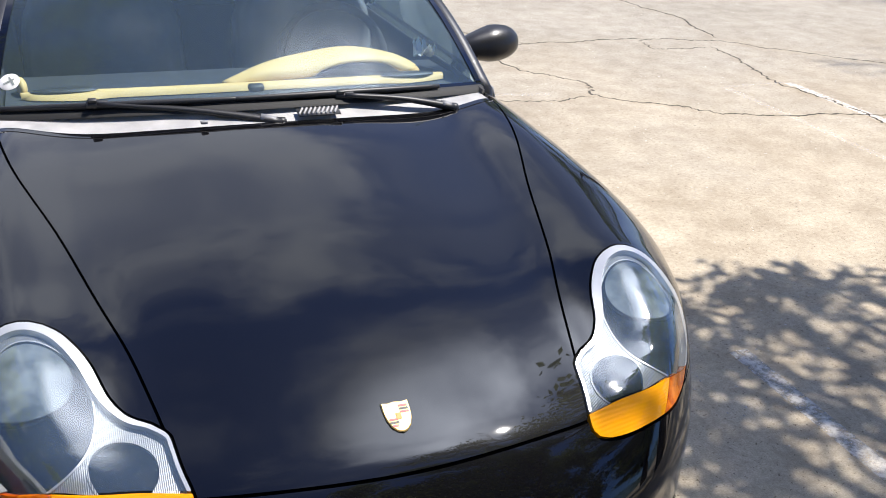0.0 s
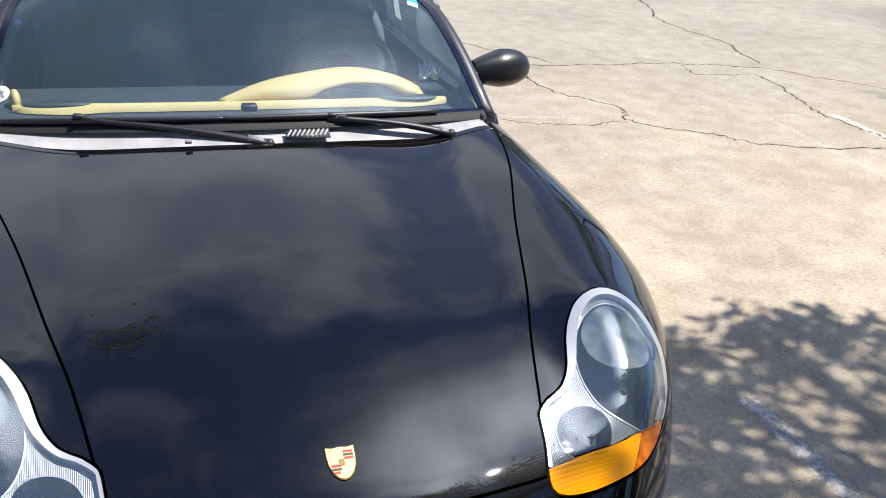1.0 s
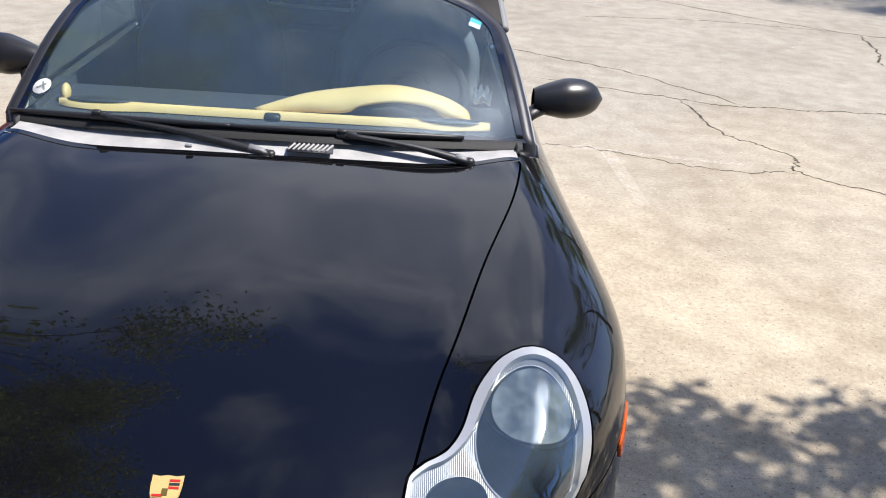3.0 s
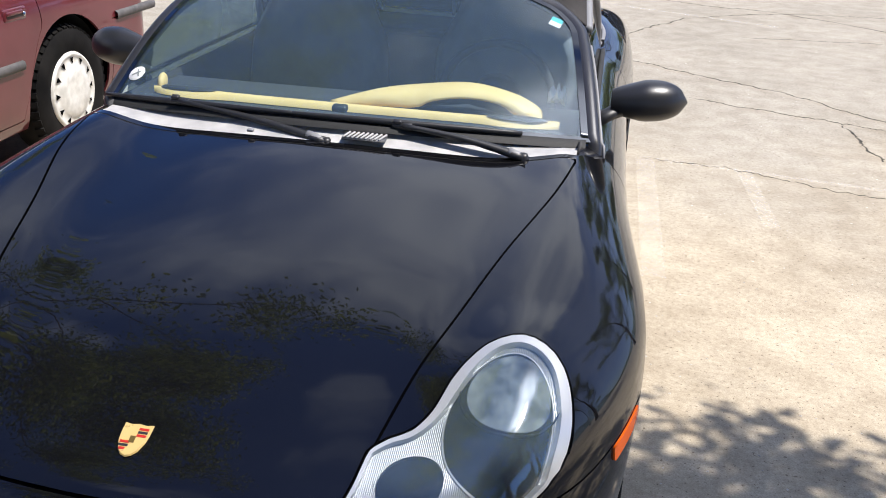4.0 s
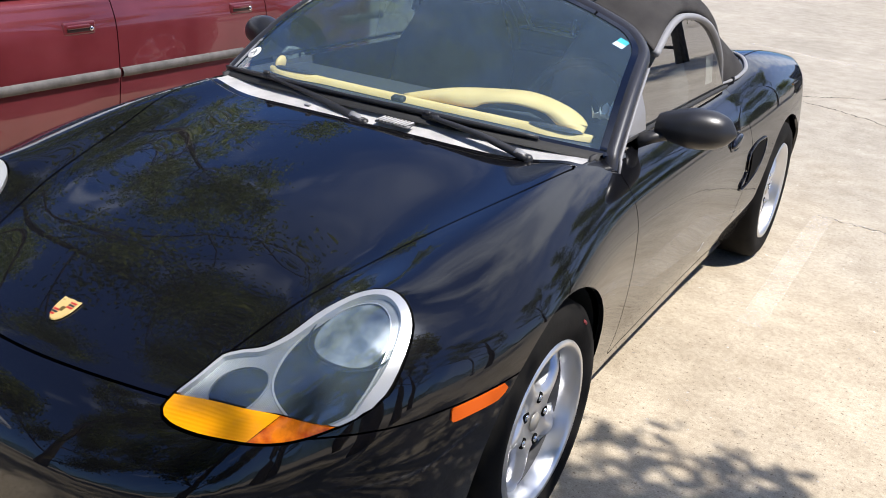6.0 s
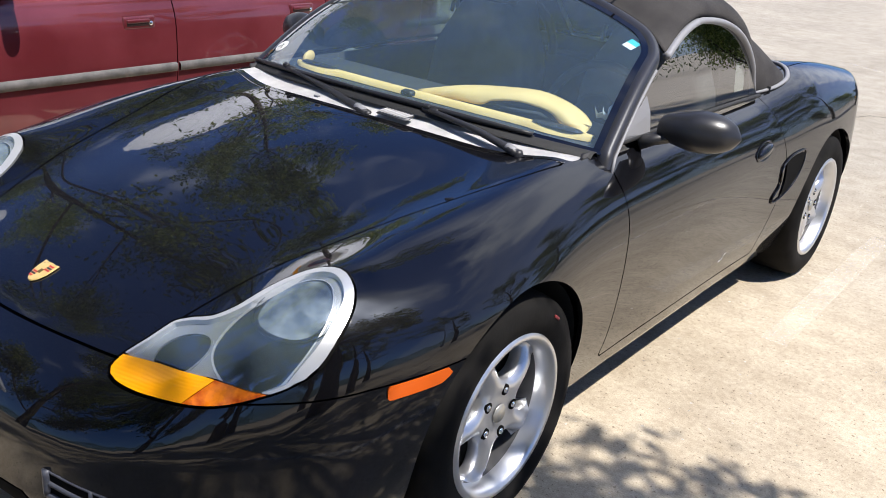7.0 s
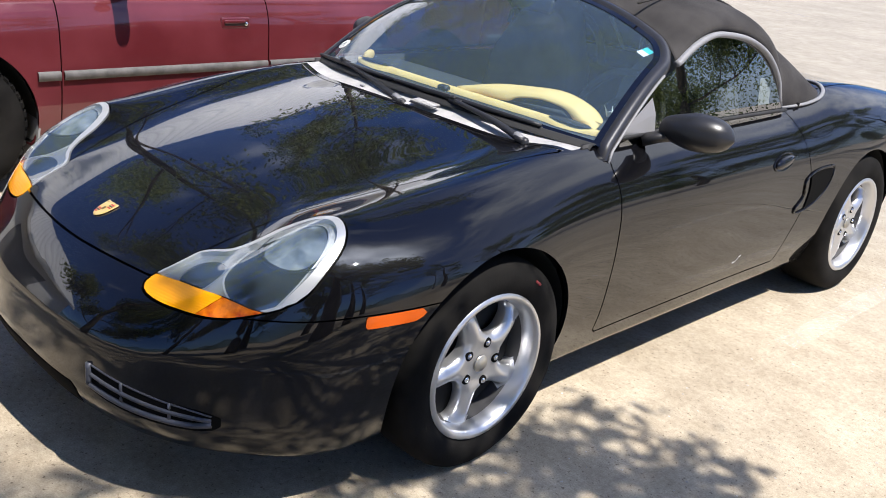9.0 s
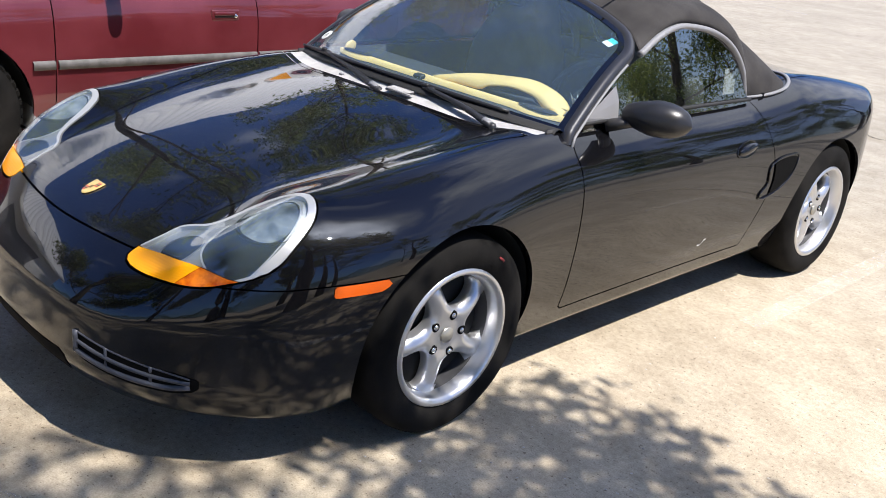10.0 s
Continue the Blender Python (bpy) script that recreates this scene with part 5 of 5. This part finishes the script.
for half in ([q for q in bump if SV[q[0]][1] < 1], [q for q in bump if SV[q[0]][1] >= 1]):
    panel("bumper", SV, half, sedan_f, MAROON, sedan)
MOULD = bumpy(vary(shader("moulding_grey", (0.09, 0.085, 0.08), 0.65), (0.07, 0.066, 0.062), (0.12, 0.11, 0.105), 20), 180, 0.2)
for y0, y1 in ((-0.09, 0.015), (0.03, 1.142), (1.158, 1.985), (2.86, 3.30)):
    z = 0.545 if y1 < 2.5 else 0.635
    rows = [[(SX + SW + d, y, z + h) for h, d in ((-0.026, -0.004), (-0.024, 0.012), (-0.004, 0.017), (0.013, 0.013), (0.020, -0.004))] for y in np.linspace(y0, y1, 8)]
    part("side_moulding", sheet(rows, 0.0), MOULD, sedan, "worn grey rubber side moulding")
SV2, CF = mesh_solid(cabin_f, (SX - 0.85, 0.1, 0.87), (SX + 0.85, 2.85, 1.45), 0.03)
CF = [tuple(q) for q in CF]
side_win = lambda V: np.where(np.abs(V[:, 0] - SX) > 0.45, np.minimum(np.minimum(V[:, 2] - 0.935, 1.30 - V[:, 2]), np.minimum(V[:, 1] - 0.42 - 1.2 * (V[:, 2] - 0.93), 2.42 - 1.2 * (V[:, 2] - 0.93) - V[:, 1])) - 0.045 * (np.abs(V[:, 1] - 1.16) < 0.03), -1.0)
SV2, wins, CF = split(SV2, CF, side_win)
SV2, wins, posts = split(SV2, wins, lambda V: np.abs(V[:, 1] - 1.16) - 0.028)
SV2, wind, CF = split(SV2, CF, lambda V: np.where(np.abs(V[:, 0] - SX) < 0.62, np.minimum(np.minimum(V[:, 2] - 0.94, 1.315 - V[:, 2]), 0.64 - 0.2 * (V[:, 2] - 0.9) - np.abs(V[:, 0] - SX)), -1.0))
DARK_GLASS = shader("dark_car_glass", (0.012, 0.016, 0.02), 0.03, 0.0, 1.0)
panel("roof", SV2, CF + posts, cabin_f, MAROON, sedan, lip=0.01)
panel("side_glass", SV2, wins, cabin_f, DARK_GLASS, sedan, "dark side windows", lip=0, lift=-0.004)
panel("screen_glass", SV2, wind, cabin_f, DARK_GLASS, sedan, "dark windscreen", lip=0, lift=-0.004)
part("belt_trim", tube([(SX + 0.772, y, 0.918 + 0.004 * y) for y in np.linspace(0.25, 2.5, 12)], 0.013, 8, 0.9), CHROME, sedan, "bright belt trim")
# near-black maroon: the shade of the handle recess put into its colour
DK = shader("handle_shadow", (0.02, 0.006, 0.006), 0.5)
for yh, zh in ((0.945, 0.762), (1.985, 0.770)):
    fr = part("door_handle", boxed((0.02, 0.175, 0.062), pose(SX + 0.838, yh, zh), 0.012, 3), MAROON, sedan, "maroon flap handle in a recess")
    part("recess", boxed((0.012, 0.145, 0.034), pose(SX + 0.8435, yh, zh - 0.002), 0.008), DK, fr)
    part("flap", boxed((0.016, 0.125, 0.020), pose(SX + 0.846, yh - 0.008, zh + 0.008), 0.006), MAROON, fr)
    part("lock", lathe([(0.0, 0.004), (0.008, 0.003), (0.010, 0.0)], 14, pose(SX + 0.853, yh + 0.06, zh - 0.004, 0, 90, 0)), CHROME, fr)
part("mudflap", boxed((0.16, 0.012, 0.28), pose(SX + 0.745, -0.085, 0.27, -8), 0.004), shader("mudflap_grey", (0.25, 0.25, 0.25), 0.6), sedan, "grey mudflap")
part("door_mirror", boxed((0.17, 0.075, 0.105), pose(SX + 0.915, 0.33, 0.985), 0.035, 3), PLASTIC, sedan, "black door mirror")
part("mirror_arm", tube([(SX + 0.78, 0.36, 0.95), (SX + 0.86, 0.34, 0.965)], 0.03, 10), PLASTIC, sedan)


def sedan_wheel(y, s):
    w = new("wheel")
    w.parent = sedan
    w.matrix_basis = pose(SX + s * 0.745, y, 0.322) @ pose(0, 0, 0, 0, 90 * s, 0)
    r, h, rr = 0.325, 0.095, 0.195
    prof = [(rr, -h + 0.01), (rr + 0.06, -h), (r - 0.02, -h + 0.008), (r, -h + 0.03), (r, h - 0.03), (r - 0.018, h - 0.008), (rr + 0.06, h + 0.002), (rr + 0.012, h - 0.004), (rr - 0.004, h - 0.014)]
    tyre = part("tyre", lathe(prof, 56), RUBBER, w)
    for k in range(44):
        a = math.tau * k / 44
        part("tread_block", boxed((0.014, 0.026, 0.040), pose(0, 0, 0, 0, 0, math.degrees(a)) @ pose(r - 0.004, 0, h - 0.028, 0, -22, 0)), RUBBER, tyre, smooth=False)
    cover = part("wheel_cover", lathe([(0.0, h + 0.006), (0.06, h + 0.008), (0.125, h + 0.012), (0.135, h + 0.004), (0.172, h - 0.004), (0.180, h + 0.004), (0.192, h + 0.003), (0.198, h - 0.008)], 48), CREAM, w, "pale slotted wheel cover")
    for k in range(12):
        m = pose(0, 0, 0, 0, 0, k * 30) @ pose(0.155, 0, h + 0.0035, 0, 10, 0)
        bm = bmesh.new()
        vs = [bm.verts.new(m @ Vector(q)) for q in ((-0.018, 0.0, 0.002), (0.014, -0.018, 0.002), (0.016, 0.014, 0.002))]
        bm.faces.new(vs)
        bmesh.ops.solidify(bm, geom=bm.faces[:], thickness=0.003)
        part("slot", bm, GAP, cover, smooth=False)


for y in S_WHEELS:
    for s in (1, -1):
        sedan_wheel(y, s)
    rows = []
    for a in np.linspace(-0.1 * math.pi, 1.1 * math.pi, 24):
        rows.append([(SX + q, y + rr * math.cos(a), max(0.33 + rr * math.sin(a), 0.2)) for q, rr in ((0.80, 0.378), (0.45, 0.38), (0.44, 0.05))])
    part("wheel_arch", sheet(rows), LINER, sedan)
    rows = [[(2 * SX - q[0], q[1], q[2]) for q in r] for r in rows]
    part("wheel_arch", sheet(rows), LINER, sedan)

# ---- a dark pickup farther off, an added white shed beyond the sedan, seen only mirrored ----
VAN_WHITE = vary(shader("van_white", (0.88, 0.88, 0.87), 0.35, coat=0.6), (0.86, 0.86, 0.85), (0.91, 0.91, 0.90), 2)
DARK_BLUE = rough_spots(shader("dark_blue_paint", (0.008, 0.010, 0.016), 0.35, 0.0, 0.8), 5, 0.3, 0.45)


def pickup(label, paint, x, y, w, length, height, sill, hood):
    """A boxy parked pickup: body, cabin, windows, bumpers, lamps and wheels; nose towards -y."""
    v = thing("pickup_truck", label, "truck", (x, y, 0))
    part("body", boxed((w, length, hood - sill), pose(0, 0, (hood + sill) / 2), 0.07, 3), paint, v)
    cl, cy = 2.0, -0.2
    part("cabin", boxed((w - 0.10, cl, height - hood + 0.1), pose(0, cy, (height + hood) / 2 - 0.05), 0.14, 4), paint, v)
    for s in (1, -1):
        for k in (0, 1):
            part("side_window", boxed((0.012, cl / 2 - 0.16, (height - hood) * 0.62), pose(s * (w / 2 - 0.05), cy - cl / 2 + cl * (k + 0.5) / 2, hood + (height - hood) * 0.48), 0.004), DARK_GLASS, v)
        part("headlamp", boxed((0.30, 0.05, 0.16), pose(s * (w / 2 - 0.22), -length / 2, hood - 0.22), 0.02), LAMP_SILVER, v)
        part("marker_lamp", boxed((0.12, 0.05, 0.14), pose(s * (w / 2 - 0.03), -length / 2 + 0.03, hood - 0.22), 0.02), ORANGE, v)
        for t in (-length / 2 + 0.85, length / 2 - 0.85):
            part("wheel", lathe([(0.0, 0.08), (0.19, 0.09), (0.21, 0.10), (0.33, 0.10), (0.35, 0.06), (0.35, -0.10), (0.2, -0.10)], 32, pose(s * (w / 2 - 0.09), t, 0.35, 0, 90 * s, 0)), RUBBER, v)
    part("windscreen", boxed((w - 0.30, 0.012, (height - hood) * 0.62), pose(0, cy - cl / 2 - 0.002, hood + (height - hood) * 0.48), 0.004), DARK_GLASS, v)
    for t in (-1, 1):
        part("bumper", boxed((w + 0.02, 0.14, 0.20), pose(0, t * (length / 2 + 0.02), sill + 0.08), 0.03), PLASTIC, v)
    return v


pickup("dark blue-black pickup truck parked across the lot", DARK_BLUE, 2.0, 14.6, 1.95, 5.0, 1.85, 0.24, 1.05)


def metal_shed():
    """White shed added for the hood's pale reflection; its pitched sheet roof faces the sun."""
    v = thing("metal_shed", "white metal shed with a bright pitched sheet roof, added for its reflection", "shed")
    x0, x1, z0, z1, ya, yb = -8.0, -12.6, 3.1, 6.4, -9.0, 9.3
    part("wall", boxed((0.15, yb - ya - 0.6, z0 - 0.05), pose(x0 - 0.55, (ya + yb) / 2, (z0 - 0.05) / 2), 0.01), VAN_WHITE, v)
    part("wall", boxed((0.15, yb - ya - 0.6, z0 - 0.05), pose(2 * x1 - x0 + 0.55, (ya + yb) / 2, (z0 - 0.05) / 2), 0.01), VAN_WHITE, v)
    for sgn in (1, -1):
        n_ = 62
        rows = []
        for k in range(n_ * 3 + 1):
            y = ya + (yb - ya) * k / (n_ * 3)
            rib = 0.03 if k % 3 == 0 else 0.0
            rows.append([(x1 + sgn * (x0 - x1) * t, y, z1 + (z0 - z1) * t + rib) for t in (0, 0.5, 1.0)])
        part("roof", sheet(rows, 0.01), VAN_WHITE, v, "ribbed white metal roof sheet", smooth=False)
    part("fascia", boxed((0.06, yb - ya, 0.22), pose(x0 + 0.01, (ya + yb) / 2, z0 - 0.12), 0.01), VAN_WHITE, v)
    for yc in (-4.5, 3.0):
        door = part("roller_door", boxed((0.06, 3.0, 2.5), pose(x0 - 0.46, yc, 1.25), 0.01), GREY_TRIM, v, "grey roller door")
        for k in range(12):
            part("slat", boxed((0.02, 2.9, 0.03), pose(x0 - 0.42, yc, 0.15 + 0.2 * k), 0.005, 1), GREY_TRIM, door)
    part("sign_band", boxed((0.03, 1.5, 0.16), pose(x0 + 0.07, 4.2, z0 - 0.12), 0.01), ORANGE, v, "orange sign band on the fascia")


metal_shed()

# ---- trees ----
BARK = bumpy(vary(shader("bark", (0.10, 0.075, 0.05), 0.95), (0.06, 0.045, 0.03), (0.15, 0.115, 0.08), 12, lo=0.3, hi=0.7), 40, 0.9, distance=0.02)


def leaf_material(name, a, b):
    m = shader(name, a, 0.55, spec=0.3)
    n, l = m.node_tree.nodes, m.node_tree.links
    g = n.new("ShaderNodeNewGeometry")
    r = n.new("ShaderNodeValToRGB")
    r.color_ramp.elements[0].color, r.color_ramp.elements[1].color = (*a, 1), (*b, 1)
    l.new(g.outputs["Random Per Island"], r.inputs[0])
    bs = n["Principled BSDF"]
    l.new(r.outputs[0], bs.inputs["Base Color"])
    tl = n.new("ShaderNodeBsdfTranslucent")
    l.new(r.outputs[0], tl.inputs[0])
    mx = n.new("ShaderNodeMixShader")
    mx.inputs[0].default_value = 0.45
    l.new(bs.outputs[0], mx.inputs[1])
    l.new(tl.outputs[0], mx.inputs[2])
    l.new(mx.outputs[0], n["Material Output"].inputs[0])
    return m


LEAF = leaf_material("leaf_green", (0.10, 0.15, 0.028), (0.30, 0.34, 0.09))
FAR_LEAF = leaf_material("far_leaf", (0.04, 0.065, 0.02), (0.12, 0.15, 0.045))


def leaf_mesh(name, centres, sizes, material, parent, seed):
    rng = np.random.default_rng(seed)
    n = len(centres)
    a = rng.normal(size=(n, 3))
    a /= np.linalg.norm(a, axis=1)[:, None]
    b = np.cross(a, rng.normal(size=(n, 3)))
    b /= np.linalg.norm(b, axis=1)[:, None]
    c = np.asarray(centres)
    sz = np.asarray(sizes)[:, None]
    verts = np.stack([c - a * sz, c + b * sz * 0.42, c + a * sz, c - b * sz * 0.42], 1).reshape(-1, 3)
    faces = np.arange(4 * n).reshape(-1, 4).tolist()
    return raw_part(name, verts, faces, material, parent, smooth=False)


def tree(x, y, height, spread, seed, leaves=6000, low=0.42, leaf=0.045, full=0.4, label="green broad-crowned tree added beside the lot for shade and reflections", boughs=(), girth=1.0):
    rnd = random.Random(seed)
    rng = np.random.default_rng(seed)
    t = thing("tree", label, "tree", (x, y, 0), group="trees round the lot")
    top = Vector((rnd.uniform(-0.3, 0.3), rnd.uniform(-0.3, 0.3), height * 0.80))
    path = [Vector(q) for q in spline([(0, 0, -0.1), (rnd.uniform(-0.1, 0.1), rnd.uniform(-0.1, 0.1), height * 0.22), (rnd.uniform(-0.25, 0.25), rnd.uniform(-0.25, 0.25), height * 0.48), top], 14)]
    r0 = height * 0.026 * girth
    part("trunk", tube(path, [r0 * (1.25 - 1.05 * k / 13) for k in range(14)], 10), BARK, t)
    tips = []
    limbs = bmesh.new()

    def limb(p, d, length, r, depth):
        q = [p]
        v = d.normalized()
        for _ in range(5):
            v = (v + Vector((rnd.uniform(-0.35, 0.35), rnd.uniform(-0.35, 0.35), rnd.uniform(-0.12, 0.30)))).normalized()
            q.append(q[-1] + v * length / 5)
        s = tube(q, [r * (1 - 0.13 * k) for k in range(6)], 5, caps=False)
        me = bpy.data.meshes.new("tmp")
        s.to_mesh(me)
        s.free()
        limbs.from_mesh(me)
        bpy.data.meshes.remove(me)
        tips.extend(q[2:])
        if depth:
            for k in (2, 3, 4, 5):
                w = (v + Vector((rnd.uniform(-1, 1), rnd.uniform(-1, 1), rnd.uniform(-0.3, 0.6)))).normalized()
                limb(q[k], w, length * rnd.uniform(0.45, 0.7), r * 0.5, depth - 1)

    count = 9
    for k in range(count):
        f = low + (0.95 - low) * k / (count - 1)
        p = path[min(13, int(f / 0.80 * 13))] if f < 0.8 else path[-1]
        a = k * 2.4 + rnd.uniform(-0.4, 0.4)
        reach = spread * (0.95 - 0.45 * abs(f - 0.55) / 0.45)
        limb(p, Vector((math.cos(a), math.sin(a), 0.25 + 0.5 * f)), reach * 0.75, r0 * 0.27 * (1.2 - f * 0.6), 2)
    hung = []
    for bx, by, bz in boughs:
        end = Vector((bx - x, by - y, bz))
        start = path[min(range(14), key=lambda k: abs(path[k].z - bz * 0.92))]
        mid_ = start.lerp(end, 0.5) + Vector((rnd.uniform(-0.2, 0.2), rnd.uniform(-0.2, 0.2), 0.25))
        line = [Vector(q) for q in spline([start, mid_, end], 9)]
        s = tube(line, [r0 * 0.22 * (1 - 0.1 * k) for k in range(9)], 5, caps=False)
        me = bpy.data.meshes.new("tmp")
        s.to_mesh(me)
        s.free()
        limbs.from_mesh(me)
        bpy.data.meshes.remove(me)
        for _ in range(5):
            tip = end + Vector((rnd.gauss(0, 0.14), rnd.gauss(0, 0.14), rnd.gauss(0, 0.12)))
            s = tube([line[6], tip], [0.012, 0.005], 4, caps=False)
            s.to_mesh(me := bpy.data.meshes.new("tmp"))
            s.free()
            limbs.from_mesh(me)
            bpy.data.meshes.remove(me)
            hung.append(tuple(tip))
    part("limbs", limbs, BARK, t)
    tp = np.array([tuple(q) for q in tips])
    clumps = tp[rng.permutation(len(tp))[:int(len(tp) * full)]]
    pick = clumps[rng.integers(0, len(clumps), leaves)]
    centres = pick + rng.normal(size=(leaves, 3)) * np.array((0.15, 0.15, 0.10)) * spread / 3
    if hung:
        more = np.array(hung)[rng.integers(0, len(hung), 50 * len(hung))]
        centres = np.vstack([centres, more + rng.normal(size=more.shape) * 0.085])
        leaves = len(centres)
    leaf_mesh("crown", centres, rng.uniform(0.6, 1.3, leaves) * leaf, LEAF, t, seed)
    return t


tree(6.1, -1.7, 6.0, 3.8, 67, 16000, 0.45, 0.050, 0.10, "green tree whose shade falls over the lot")
# ground points to be shaded; the unseen tree's added boughs hang sunward of them
shade_spots = ((0.88, 0.24), (1.04, 0.38), (1.26, 0.30), (1.46, 0.22), (1.82, 0.40), (2.08, 0.28), (2.34, 0.14), (0.88, -0.12), (1.16, 0.0))
tree(4.4, -2.0, 9.5, 3.4, 26, 13000, 0.48, 0.050, 0.09, boughs=[(gx + 0.5 * 3.7, gy + 0.03 * 3.7, 3.7) for gx, gy in shade_spots])
tree(-5.3, 1.0, 8.8, 5.0, 6, 48000, 0.36, 0.046, 0.34, girth=0.5)
tree(-5.7, 4.6, 6.0, 2.4, 31, 14000, 0.45, 0.042, 0.3, girth=0.6)
tree(-16.5, 14.5, 7.5, 3.4, 7, 12000)
tree(11.5, 4.0, 8.0, 3.8, 8, 45000, 0.30, 0.028)
tree(12.5, -2.0, 8.5, 4.0, 9, 30000, 0.34, 0.032)
tree(10.5, 10.5, 7.5, 3.6, 10, 45000, 0.30, 0.028)
tree(10.2, 16.5, 7.5, 4.6, 14, 100000, 0.10, 0.034, 0.6, girth=0.6)
tree(6.3, 18.5, 8.0, 4.4, 18, 80000, 0.10, 0.036, 0.6, girth=0.6)
# unseen trees added on the -y side to block sky and darken the bumper's reflections
tree(1.0, -7.0, 8.0, 4.0, 11, 40000, 0.20, 0.07, 0.6)
tree(5.6, -6.8, 8.5, 4.2, 15, 40000, 0.20, 0.07, 0.6)
tree(10.0, -5.6, 8.0, 4.2, 16, 40000, 0.20, 0.07, 0.6)
# unseen tree added to shade the ground that the front bumper mirrors
tree(4.2, -5.8, 9.0, 3.6, 19, 50000, 0.40, 0.060, 0.5)
tree(-3.8, -6.6, 8.5, 4.2, 12, 40000, 0.20, 0.07, 0.6)
tree(-9.0, 21.5, 8.0, 4.2, 13, 12000)


def far_woods():
    rng = np.random.default_rng(21)
    n = 240000
    a = rng.uniform(0, math.tau, n)
    r = rng.uniform(48, 62, n)
    h = (4.2 + 1.7 * np.sin(a * 7) + 1.2 * np.sin(a * 17 + 1) + 0.8 * np.sin(a * 41)) * rng.uniform(0.0, 1.0, n) ** 0.7
    c = np.stack([r * np.cos(a), r * np.sin(a), h], -1)
    ob = leaf_mesh("far_woods", c, rng.uniform(0.06, 0.14, n), FAR_LEAF, None, 22)
    tagged(ob, "dark line of distant trees round the lot", "trees", kind="stuff")


far_woods()


def lot_lamp(x, y, turn):
    p = thing("street_lamp", "tall parking lot lamp with two arms", "street lamp", (x, y, 0), group="parking lot lamps")
    steel = GREY_TRIM
    part("base", lathe([(0.22, 0.0), (0.22, 0.5), (0.18, 0.55), (0.0, 0.55)], 20), steel, p)
    part("pole", tube([(0, 0, 0.4), (0, 0, 8.0)], [0.09, 0.06], 12), steel, p)
    for s in (1, -1):
        d = Vector((math.cos(turn), math.sin(turn), 0)) * s
        arm = part("arm", tube([(0, 0, 7.9), d * 0.9 + Vector((0, 0, 8.0))], 0.035, 8), steel, p)
        part("lamp_head", boxed((0.55, 0.28, 0.14), Matrix.Translation(d * 1.1 + Vector((0, 0, 8.0))) @ pose(0, 0, 0, 0, 0, math.degrees(turn)), 0.03), PLASTIC, p)


lot_lamp(17, -6, 0.4)
lot_lamp(21, 6, 1.2)
